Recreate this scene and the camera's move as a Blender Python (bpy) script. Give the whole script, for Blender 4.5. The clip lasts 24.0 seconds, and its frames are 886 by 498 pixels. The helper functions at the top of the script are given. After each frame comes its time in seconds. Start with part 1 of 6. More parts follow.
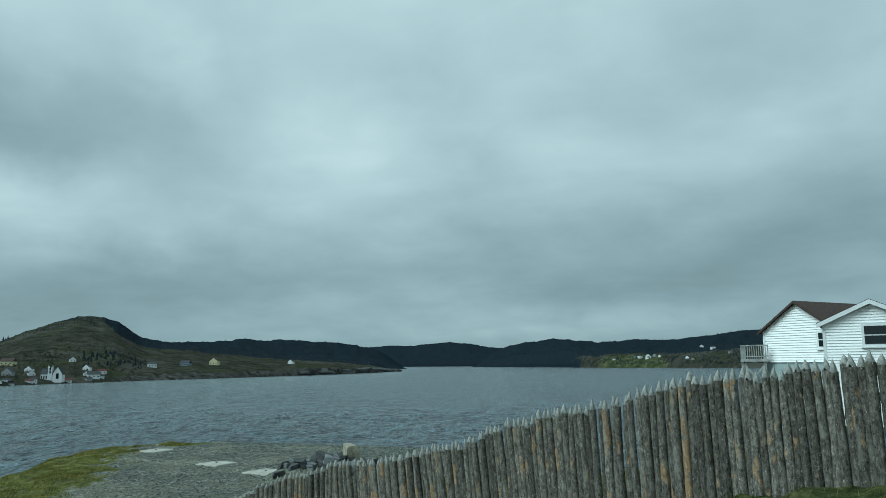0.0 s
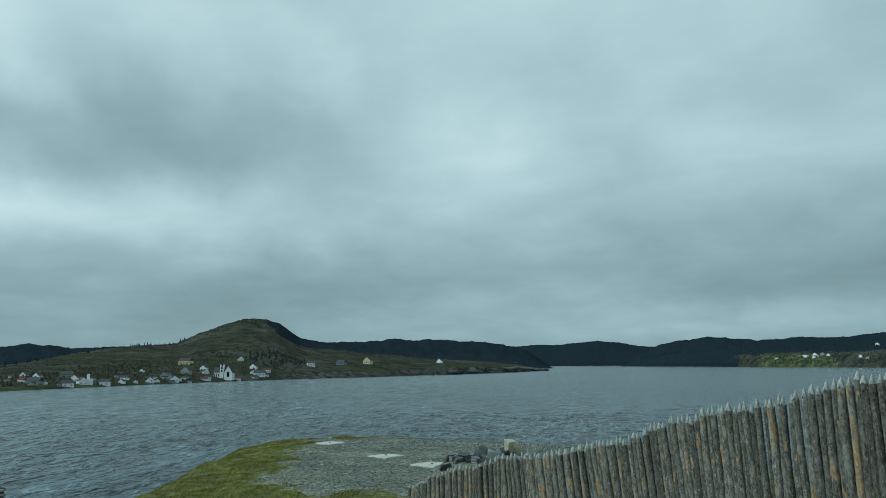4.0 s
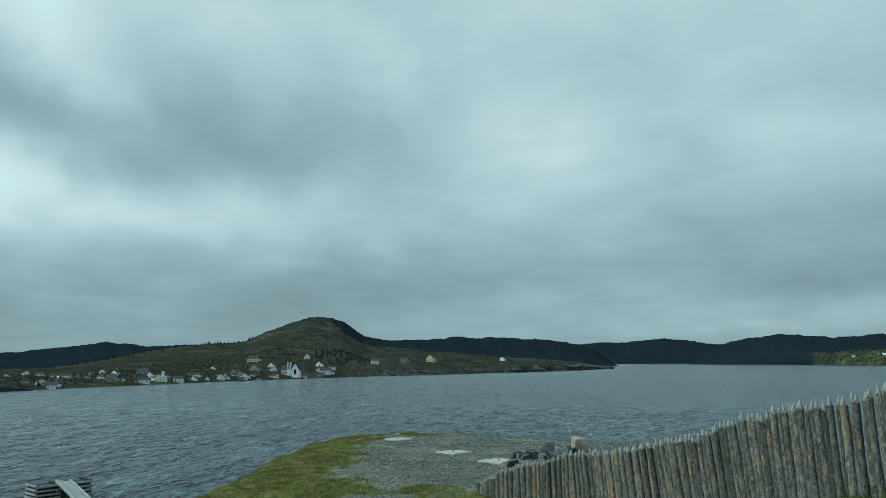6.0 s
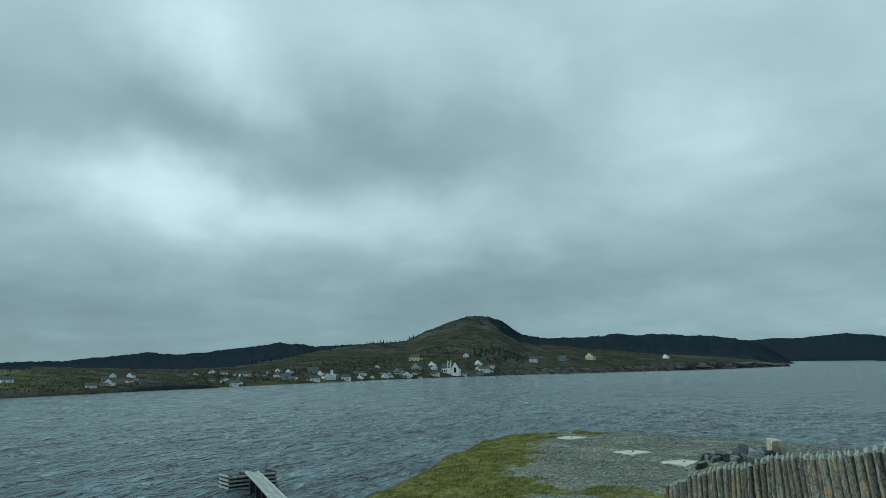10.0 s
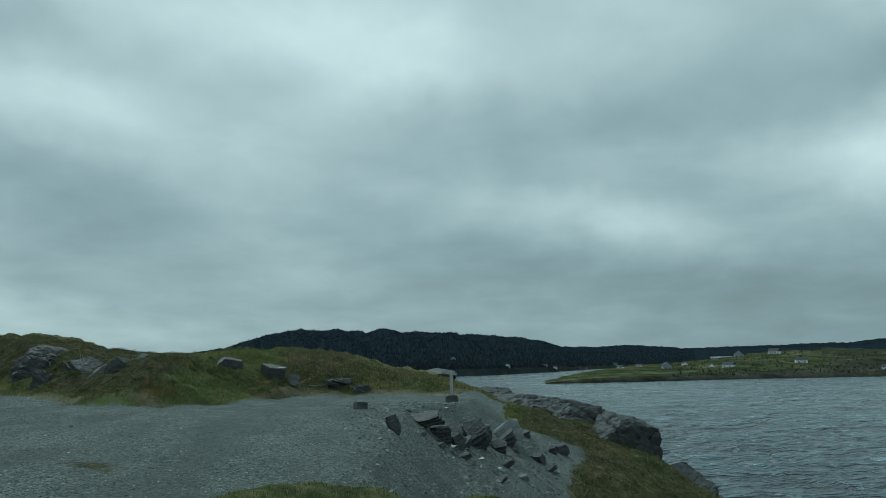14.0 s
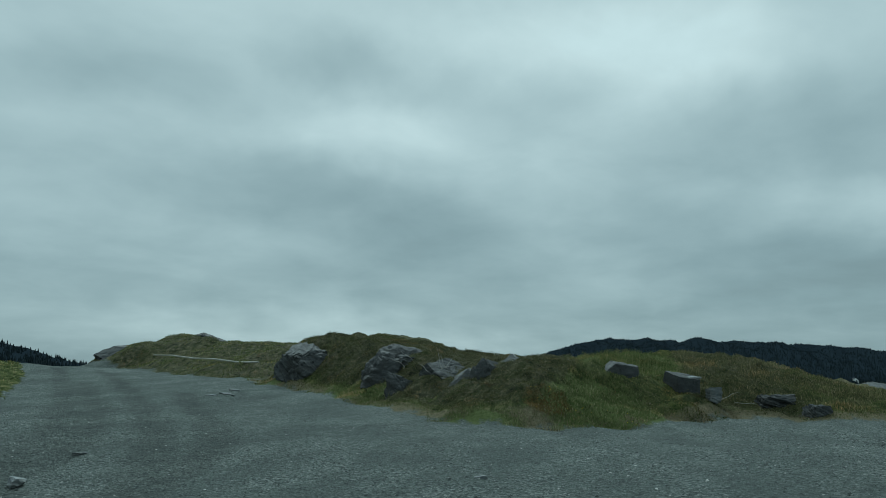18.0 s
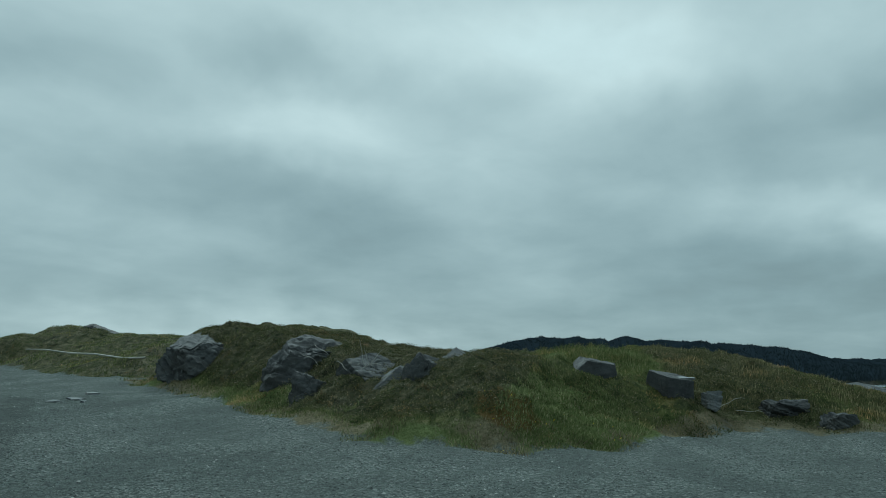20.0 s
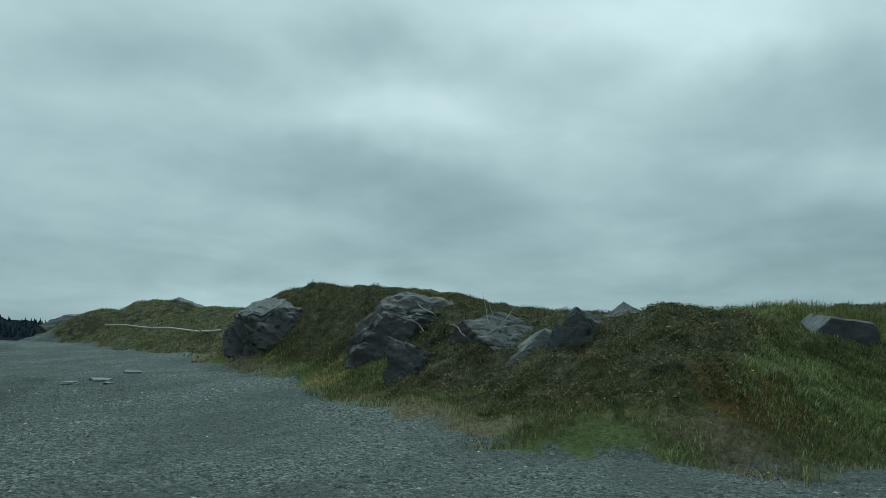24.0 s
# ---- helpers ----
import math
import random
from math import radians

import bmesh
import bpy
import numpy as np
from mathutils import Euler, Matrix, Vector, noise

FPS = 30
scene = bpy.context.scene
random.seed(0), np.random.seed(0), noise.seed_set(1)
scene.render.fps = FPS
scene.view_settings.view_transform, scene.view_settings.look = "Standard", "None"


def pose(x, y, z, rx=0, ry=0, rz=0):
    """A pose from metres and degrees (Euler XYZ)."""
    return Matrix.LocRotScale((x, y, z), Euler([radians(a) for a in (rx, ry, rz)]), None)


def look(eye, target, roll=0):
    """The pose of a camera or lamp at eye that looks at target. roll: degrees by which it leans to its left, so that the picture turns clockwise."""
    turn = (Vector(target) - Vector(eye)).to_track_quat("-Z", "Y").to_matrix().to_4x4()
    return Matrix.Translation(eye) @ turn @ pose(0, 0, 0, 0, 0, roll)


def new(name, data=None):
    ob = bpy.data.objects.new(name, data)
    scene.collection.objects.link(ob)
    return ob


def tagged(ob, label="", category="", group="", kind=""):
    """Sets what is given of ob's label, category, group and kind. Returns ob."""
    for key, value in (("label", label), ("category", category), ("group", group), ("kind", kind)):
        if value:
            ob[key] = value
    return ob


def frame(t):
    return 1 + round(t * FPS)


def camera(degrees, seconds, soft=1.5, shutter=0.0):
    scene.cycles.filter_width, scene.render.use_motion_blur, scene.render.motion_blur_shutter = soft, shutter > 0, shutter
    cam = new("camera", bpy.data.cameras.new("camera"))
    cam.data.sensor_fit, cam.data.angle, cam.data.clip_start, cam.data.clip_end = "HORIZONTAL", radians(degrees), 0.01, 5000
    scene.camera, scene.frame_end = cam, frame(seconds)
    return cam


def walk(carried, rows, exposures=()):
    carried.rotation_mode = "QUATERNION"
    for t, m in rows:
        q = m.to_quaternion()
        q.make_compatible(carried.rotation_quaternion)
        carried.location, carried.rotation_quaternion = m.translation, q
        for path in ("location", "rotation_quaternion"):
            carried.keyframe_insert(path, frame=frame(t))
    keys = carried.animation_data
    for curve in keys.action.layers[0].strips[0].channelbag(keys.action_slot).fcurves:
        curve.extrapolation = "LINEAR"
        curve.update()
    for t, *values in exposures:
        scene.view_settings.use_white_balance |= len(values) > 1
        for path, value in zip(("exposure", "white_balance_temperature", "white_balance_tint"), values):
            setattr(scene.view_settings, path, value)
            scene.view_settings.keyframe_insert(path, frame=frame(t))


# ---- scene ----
cam = camera(60.48, 24.0, soft=0.7)
# seconds, place, heading to the left of +y, tilt up, roll
PATH = [
    (0.0, -0.00, 0.00, 11.97, 0.52, 8.60, -0.49),
    (0.5, -0.01, -0.06, 11.97, 0.72, 8.63, -0.55),
    (1.0, -0.02, -0.08, 11.97, 1.10, 8.61, -0.66),
    (1.5, -0.04, -0.14, 11.97, 1.87, 8.58, -0.70),
    (2.0, -0.11, -0.37, 11.97, 3.18, 8.58, -0.72),
    (2.5, -0.22, -0.78, 11.97, 5.03, 8.58, -0.70),
    (3.0, -0.31, -1.14, 11.98, 7.23, 8.61, -0.67),
    (3.5, -0.36, -1.43, 11.98, 9.49, 8.64, -0.56),
    (5.5, -0.44, -2.12, 11.97, 15.30, 8.52, -0.41),
    (6.0, -0.43, -2.29, 11.97, 16.12, 8.51, -0.42),
    (6.5, -0.44, -2.43, 11.98, 16.79, 8.53, -0.38),
    (7.0, -0.45, -2.42, 11.98, 17.24, 8.53, -0.44),
    (7.5, -0.46, -2.41, 11.96, 17.58, 8.59, -0.42),
    (8.0, -0.47, -2.33, 11.99, 18.02, 8.56, -0.56),
    (8.5, -0.57, -2.25, 11.97, 18.96, 8.55, -0.60),
    (9.0, -0.78, -2.05, 11.96, 20.77, 8.60, -0.72),
    (9.5, -1.10, -1.93, 11.95, 23.76, 8.56, -0.73),
    (11.5, -3.48, -1.16, 11.65, 44.23, 8.29, -0.43),
    (12.0, -4.28, -1.00, 11.64, 50.70, 8.24, -0.36),
    (12.5, -5.09, -0.99, 11.59, 57.72, 8.17, -0.37),
    (13.0, -5.78, -1.06, 11.57, 65.38, 8.06, -0.53),
    (13.5, -6.35, -1.26, 11.57, 73.61, 7.97, -0.61),
    (14.0, -7.09, -1.55, 11.55, 81.89, 7.81, -0.68),
    (14.5, -7.84, -1.96, 11.51, 89.72, 7.67, -0.71),
    (15.0, -8.59, -2.39, 11.51, 96.46, 7.53, -0.72),
    (15.5, -9.41, -2.86, 11.47, 101.67, 7.63, -0.69),
    (16.0, -10.41, -3.36, 11.46, 105.11, 7.66, -0.58),
    (16.5, -11.43, -3.85, 11.44, 106.84, 7.98, -0.38),
    (17.0, -12.65, -4.30, 11.42, 107.08, 8.27, -0.13),
    (17.5, -13.87, -4.70, 11.41, 106.22, 8.38, 0.05),
    (18.0, -15.19, -5.05, 11.40, 104.60, 8.63, 0.12),
    (18.5, -16.58, -5.40, 11.41, 102.74, 8.74, 0.19),
    (19.0, -17.96, -5.68, 11.39, 101.00, 8.78, 0.31),
    (19.5, -19.13, -5.94, 11.40, 99.59, 8.52, 0.32),
    (21.5, -23.30, -6.94, 11.19, 100.29, 7.70, 0.19),
    (22.0, -24.04, -7.26, 11.16, 101.98, 7.48, 0.03),
    (22.5, -24.72, -7.59, 11.13, 103.75, 7.26, -0.17),
    (23.0, -25.18, -7.81, 11.13, 105.31, 7.06, -0.32),
    (23.5, -25.46, -7.97, 11.13, 106.43, 6.95, -0.33),
    (24.0, -25.55, -8.01, 11.12, 107.12, 6.91, -0.31),
]


def aimed(x, y, z, yaw, tilt, roll):
    a, b = radians(yaw), radians(tilt)
    way = Vector((-math.sin(a) * math.cos(b), math.cos(a) * math.cos(b), math.sin(b)))
    return look((x, y, z), Vector((x, y, z)) + 10 * way, roll)


walk(cam, [(row[0], aimed(*row[1:])) for row in PATH], [(0.0, 0.0, 5950, 1), (9.0, -0.02, 5950, 1), (12.0, -0.04, 6000, 1), (14.0, -0.1, 6090, 1), (19.0, -0.12, 6060, 1), (22.0, -0.01, 6080, 1), (24.0, 0.0, 6100, 1)])

# ---- sky and sun ----
world = bpy.data.worlds.new("overcast_sky")
scene.world = world
world.use_nodes = True
wt = world.node_tree
wt.nodes.clear()


def wnode(kind, **props):
    n = wt.nodes.new(kind)
    for k, v in props.items():
        if k == "operation":
            n.operation = v
        elif k == "blend":
            n.blend_type = v
    return n


def wmath(op, a, b=None):
    n = wnode("ShaderNodeMath", operation=op)
    for i, v in enumerate((a, b)):
        if v is None:
            continue
        if isinstance(v, (int, float)):
            n.inputs[i].default_value = v
        else:
            wt.links.new(v, n.inputs[i])
    return n.outputs[0]


SUN_AZ, SUN_EL = radians(112), radians(45)
w_out = wnode("ShaderNodeOutputWorld")
w_bg = wnode("ShaderNodeBackground")
w_sky = wnode("ShaderNodeTexSky")
w_sky.sky_type = "NISHITA"
w_sky.sun_disc = False
w_sky.sun_elevation, w_sky.sun_rotation = SUN_EL, -SUN_AZ
w_co = wnode("ShaderNodeTexCoord")
w_sep = wnode("ShaderNodeSeparateXYZ")
wt.links.new(w_co.outputs["Generated"], w_sep.inputs[0])
# the cloud deck: a flat layer seen in perspective, for the fine structure
w_up = wmath("ADD", wmath("MAXIMUM", w_sep.outputs[2], 0.0), 0.22)
w_comb = wnode("ShaderNodeCombineXYZ")
wt.links.new(wmath("DIVIDE", w_sep.outputs[0], w_up), w_comb.inputs[0])
wt.links.new(wmath("DIVIDE", w_sep.outputs[1], w_up), w_comb.inputs[1])


def wnoise(scale, detail, rough, distort=0.0, shift=0.0, vector=None):
    m = wnode("ShaderNodeMapping")
    m.inputs["Location"].default_value = (shift, shift * 0.7, shift * 0.3)
    m.inputs["Rotation"].default_value = (0, 0, 0.5)
    wt.links.new(vector or w_comb.outputs[0], m.inputs[0])
    n = wnode("ShaderNodeTexNoise")
    wt.links.new(m.outputs[0], n.inputs["Vector"])
    n.inputs["Scale"].default_value, n.inputs["Detail"].default_value = scale, detail
    n.inputs["Roughness"].default_value, n.inputs["Distortion"].default_value = rough, distort
    return n.outputs[0]


def wcurve(value, lo, hi, stops):
    """A smooth curve through (value, result), with results between -1 and 1."""
    n = wnode("ShaderNodeValToRGB")
    n.color_ramp.interpolation = "EASE"
    for k, (p, v) in enumerate(stops):
        e = n.color_ramp.elements[k] if k < 2 else n.color_ramp.elements.new((p - lo) / (hi - lo))
        e.position, e.color = (p - lo) / (hi - lo), (0.5 + 0.5 * v,) * 3 + (1,)
    wt.links.new(wmath("DIVIDE", wmath("SUBTRACT", value, lo), hi - lo), n.inputs[0])
    return wmath("SUBTRACT", wmath("MULTIPLY", n.outputs[0], 2.0), 1.0)


# heading and height of the sight line in degrees, drawn out by the wind
w_head = wmath("MULTIPLY", wmath("ARCTAN2", w_sep.outputs[0], w_sep.outputs[1]), 57.2958)
w_high = wmath("MULTIPLY", wmath("ARCSINE", w_sep.outputs[2]), 57.2958)
w_flow = wnode("ShaderNodeCombineXYZ")
w_dir = w_co.outputs["Generated"]
w_warp = wmath("ADD", wmath("MULTIPLY", wmath("SUBTRACT", wnoise(4.0, 3.0, 0.5, 0.0, 3.1, w_dir), 0.5), 9.0), wmath("MULTIPLY", wmath("SUBTRACT", wnoise(13.0, 3.0, 0.55, 0.0, 8.3, w_dir), 0.5), 3.5))
w_rise = wmath("ADD", wmath("MULTIPLY", wmath("SUBTRACT", wnoise(5.0, 3.0, 0.5, 0.0, 17.9, w_dir), 0.5), 4.5), wmath("MULTIPLY", wmath("SUBTRACT", wnoise(15.0, 3.0, 0.55, 0.0, 1.7, w_dir), 0.5), 2.0))
wt.links.new(wmath("ADD", w_head, w_warp), w_flow.inputs[0])
wt.links.new(wmath("ADD", w_high, w_rise), w_flow.inputs[1])
# brightness in stops: the deck greys towards the horizon, then the single cloud masses
w_stops = [wcurve(w_high, 0.0, 40.0, ((0.0, -0.52), (4.0, -0.30), (9.0, -0.18), (16.0, 0.08), (26.0, 0.20), (36.0, 0.20)))]
w_stops.append(wmath("MULTIPLY", wmath("SUBTRACT", wnoise(2.6, 6.0, 0.52, 0.2, 5.2), 0.5), 0.75))


def cloud(head, high, wide, tall, turn, stops):
    """One bank of cloud, lighter or darker than the deck, by its heading to the left of +y and its height in degrees."""
    m, g, r = wnode("ShaderNodeMapping"), wnode("ShaderNodeTexGradient"), wnode("ShaderNodeMapRange")
    m.vector_type, g.gradient_type, r.interpolation_type = "TEXTURE", "SPHERICAL", "SMOOTHSTEP"
    m.inputs["Location"].default_value = (-head, high, 0)
    m.inputs["Rotation"].default_value = (0, 0, radians(-turn))
    m.inputs["Scale"].default_value = (wide, tall, 1)
    wt.links.new(w_flow.outputs[0], m.inputs[0])
    wt.links.new(m.outputs[0], g.inputs[0])
    wt.links.new(g.outputs["Fac"], r.inputs["Value"])
    r.inputs["To Max"].default_value = stops
    w_stops.append(wmath("ADD", w_stops.pop(), r.outputs[0]))


# over the bay
cloud(-23.6, 8.3, 22.1, 7.2, -8, -0.40)
cloud(-21.5, 22.8, 17.0, 6.4, 0, -0.20)
cloud(-11.9, 5.5, 20.4, 3.4, 0, -0.17)
cloud(-8.2, 15.5, 10.2, 3.8, 15, 0.12)
cloud(-6.9, 2.5, 21.3, 2.1, 0, 0.20)
cloud(-2.1, 8.1, 21.3, 4.7, 0, -0.20)
cloud(4.7, 20.8, 8.5, 6.0, 40, 0.08)
cloud(8.5, 14.0, 10.2, 8.1, 20, 0.29)
cloud(13.3, 6.4, 14.0, 3.4, 0, -0.13)
# over the village
cloud(22.9, 22.8, 9.8, 4.7, 40, 0.29)
cloud(24.3, 4.8, 14.5, 5.1, -10, -0.40)
cloud(27.9, 15.5, 17.9, 4.7, 5, -0.15)
cloud(28.0, 10.7, 19.1, 5.1, 5, 0.28)
cloud(30.9, 18.6, 22.1, 8.1, 0, -0.28)
cloud(31.6, 22.7, 11.1, 6.0, 30, 0.23)
cloud(32.9, 16.4, 16.2, 5.5, 5, -0.26)
cloud(33.4, 10.3, 22.1, 3.8, 3, 0.13)
cloud(37.1, 6.1, 17.0, 3.4, 0, -0.12)
cloud(42.9, 21.1, 6.8, 9.4, -35, 0.24)
cloud(44.0, 16.8, 12.8, 3.8, 28, -0.32)
cloud(45.7, 10.9, 14.0, 5.1, 12, 0.40)
cloud(45.8, 21.7, 14.0, 6.4, 40, 0.28)
cloud(46.9, 17.9, 11.1, 3.4, 10, -0.22)
cloud(47.4, 11.9, 16.2, 4.7, 3, 0.30)
# over the cove
cloud(53.6, 12.6, 11.9, 3.8, -8, 0.17)
cloud(54.3, 5.7, 12.8, 2.6, 0, -0.08)
cloud(56.4, 18.6, 17.9, 9.4, 0, -0.26)
cloud(62.7, 4.6, 22.1, 3.4, 3, -0.14)
cloud(64.2, 15.9, 11.9, 3.4, 15, -0.15)
cloud(67.2, 17.7, 22.1, 4.7, 5, -0.15)
cloud(69.3, 9.7, 11.9, 2.6, 5, 0.20)
cloud(70.7, 9.0, 14.0, 3.4, 5, 0.29)
cloud(74.2, 4.3, 22.1, 3.4, 0, -0.26)
cloud(78.6, 15.9, 17.9, 5.1, 3, -0.38)
cloud(79.0, 8.5, 14.0, 3.4, 3, -0.12)
cloud(80.3, 21.2, 15.3, 8.5, 20, 0.23)
cloud(80.5, 7.1, 14.0, 3.8, 5, -0.21)
cloud(87.1, 19.9, 9.8, 7.2, 0, 0.20)
# over the mound
cloud(93.9, 5.8, 11.9, 2.1, 3, 0.05)
cloud(97.4, 23.6, 20.4, 5.1, 0, 0.37)
cloud(105.2, 1.4, 25.5, 3.2, 0, 0.36)
cloud(107.9, 16.4, 16.2, 4.3, 12, 0.27)
cloud(110.7, 21.7, 9.4, 3.8, 10, -0.26)
cloud(112.8, 11.7, 22.1, 4.5, 14, -0.39)
cloud(113.5, 21.6, 8.5, 4.3, 30, -0.21)
cloud(114.9, 7.2, 8.1, 3.0, 5, -0.12)
cloud(120.2, 16.8, 19.1, 3.0, 0, 0.11)
cloud(121.0, 2.7, 21.3, 3.4, 0, 0.42)
cloud(122.4, 8.4, 11.9, 3.0, 10, 0.10)
cloud(129.6, 19.8, 13.6, 3.4, -5, -0.22)
cloud(133.7, 9.7, 11.9, 3.4, 0, 0.08)
cloud(135.3, 22.2, 11.1, 5.1, 0, -0.09)
# the dark foot of the deck over the cove
cloud(55.0, 3.2, 20.0, 5.0, 0, -0.35)
cloud(34.0, 3.0, 14.0, 4.0, 0, -0.18)
w_all = wmath("ADD", w_stops[0], w_stops[1])
w_tone = wnode("ShaderNodeValToRGB")
w_tone.color_ramp.elements[0].color, w_tone.color_ramp.elements[1].color = (0.372, 0.510, 0.542, 1), (0.422, 0.510, 0.517, 1)
wt.links.new(wmath("ADD", w_all, 0.5), w_tone.inputs[0])
w_deck = wnode("ShaderNodeVectorMath", operation="SCALE")
wt.links.new(w_tone.outputs[0], w_deck.inputs[0])
wt.links.new(wmath("POWER", 2.0, w_all), w_deck.inputs["Scale"])
w_sks = wnode("ShaderNodeVectorMath", operation="SCALE")
wt.links.new(w_sky.outputs[0], w_sks.inputs[0])
w_sks.inputs["Scale"].default_value = 0.003
w_sum = wnode("ShaderNodeVectorMath", operation="ADD")
wt.links.new(w_deck.outputs[0], w_sum.inputs[0])
wt.links.new(w_sks.outputs[0], w_sum.inputs[1])
wt.links.new(w_sum.outputs[0], w_bg.inputs[0])
w_bg.inputs[1].default_value = 1.0
wt.links.new(w_bg.outputs[0], w_out.inputs[0])

sun_data = bpy.data.lights.new("sun", "SUN")
sun_data.energy, sun_data.angle, sun_data.color = 2.7, radians(40), (0.85, 1.0, 0.99)
sun_lamp = new("sun", sun_data)
sun_lamp.matrix_world = look((0, 0, 60), Vector((0, 0, 60)) - Vector((-math.sin(SUN_AZ) * math.cos(SUN_EL), math.cos(SUN_AZ) * math.cos(SUN_EL), math.sin(SUN_EL))))

# ---- materials ----


class Mat:
    """A node material with short ways to build it."""

    def __init__(self, name, rough=0.9, spec=0.2):
        self.m = bpy.data.materials.new(name)
        self.m.use_nodes = True
        self.t = self.m.node_tree
        self.b = self.t.nodes["Principled BSDF"]
        self.b.inputs["Roughness"].default_value = rough
        self.b.inputs["Specular IOR Level"].default_value = spec
        self.co = self.t.nodes.new("ShaderNodeTexCoord").outputs["Object"]

    def link(self, a, b):
        self.t.links.new(a, b)

    def put(self, v, socket):
        if hasattr(v, "is_output"):
            self.link(v, socket)
        else:
            socket.default_value = v

    def noise(self, scale, detail=4.0, rough=0.6, stretch=None, distort=0.0):
        n = self.t.nodes.new("ShaderNodeTexNoise")
        co = self.co
        if stretch:
            mp = self.t.nodes.new("ShaderNodeMapping")
            mp.inputs["Scale"].default_value = stretch
            self.link(co, mp.inputs[0])
            co = mp.outputs[0]
        self.link(co, n.inputs["Vector"])
        n.inputs["Scale"].default_value, n.inputs["Detail"].default_value = scale, detail
        n.inputs["Roughness"].default_value, n.inputs["Distortion"].default_value = rough, distort
        return n.outputs[0]

    def voronoi(self, scale, stretch=None, feature="F1", out="Distance"):
        n = self.t.nodes.new("ShaderNodeTexVoronoi")
        n.feature = feature
        co = self.co
        if stretch:
            mp = self.t.nodes.new("ShaderNodeMapping")
            mp.inputs["Scale"].default_value = stretch
            self.link(co, mp.inputs[0])
            co = mp.outputs[0]
        self.link(co, n.inputs["Vector"])
        n.inputs["Scale"].default_value = scale
        return n.outputs[out]

    def ramp(self, fac, stops):
        n = self.t.nodes.new("ShaderNodeValToRGB")
        el = n.color_ramp.elements
        while len(el) < len(stops):
            el.new(0.5)
        for e, (p, c) in zip(el, stops):
            e.position = p
            e.color = (*c, 1) if isinstance(c, tuple) else (c, c, c, 1)
        self.put(fac, n.inputs[0])
        return n.outputs[0]

    def mix(self, fac, a, b, blend="MIX"):
        n = self.t.nodes.new("ShaderNodeMix")
        n.data_type, n.blend_type = "RGBA", blend
        self.put(fac, n.inputs[0])
        for v, s in ((a, n.inputs[6]), (b, n.inputs[7])):
            self.put((*v, 1) if isinstance(v, tuple) else v, s)
        return n.outputs[2]

    def calc(self, op, a, b=0.0, clamp=False):
        n = self.t.nodes.new("ShaderNodeMath")
        n.operation, n.use_clamp = op, clamp
        self.put(a, n.inputs[0])
        self.put(b, n.inputs[1])
        return n.outputs[0]

    def attr(self, name):
        n = self.t.nodes.new("ShaderNodeAttribute")
        n.attribute_name = name
        return n.outputs["Fac"]

    def random(self):
        return self.t.nodes.new("ShaderNodeObjectInfo").outputs["Random"]

    def island(self):
        return self.t.nodes.new("ShaderNodeNewGeometry").outputs["Random Per Island"]

    def colour(self, v):
        self.put((*v, 1) if isinstance(v, tuple) else v, self.b.inputs["Base Color"])

    def bump(self, height, strength=0.5, distance=0.05):
        n = self.t.nodes.new("ShaderNodeBump")
        n.inputs["Strength"].default_value, n.inputs["Distance"].default_value = strength, distance
        self.put(height, n.inputs["Height"])
        self.link(n.outputs[0], self.b.inputs["Normal"])


def plain(name, c, rough=0.7, spec=0.3, vary=0.12, scale=6.0, metal=0.0):
    m = Mat(name, rough, spec)
    dark = tuple(v * (1 - 2.5 * vary) for v in c)
    light = tuple(min(1, v * (1 + vary)) for v in c)
    m.colour(m.mix(m.ramp(m.noise(scale, 5, 0.65), [(0.3, 0.0), (0.7, 1.0)]), dark, light))
    m.bump(m.noise(scale * 8, 3), 0.15, 0.01)
    m.b.inputs["Metallic"].default_value = metal
    return m.m


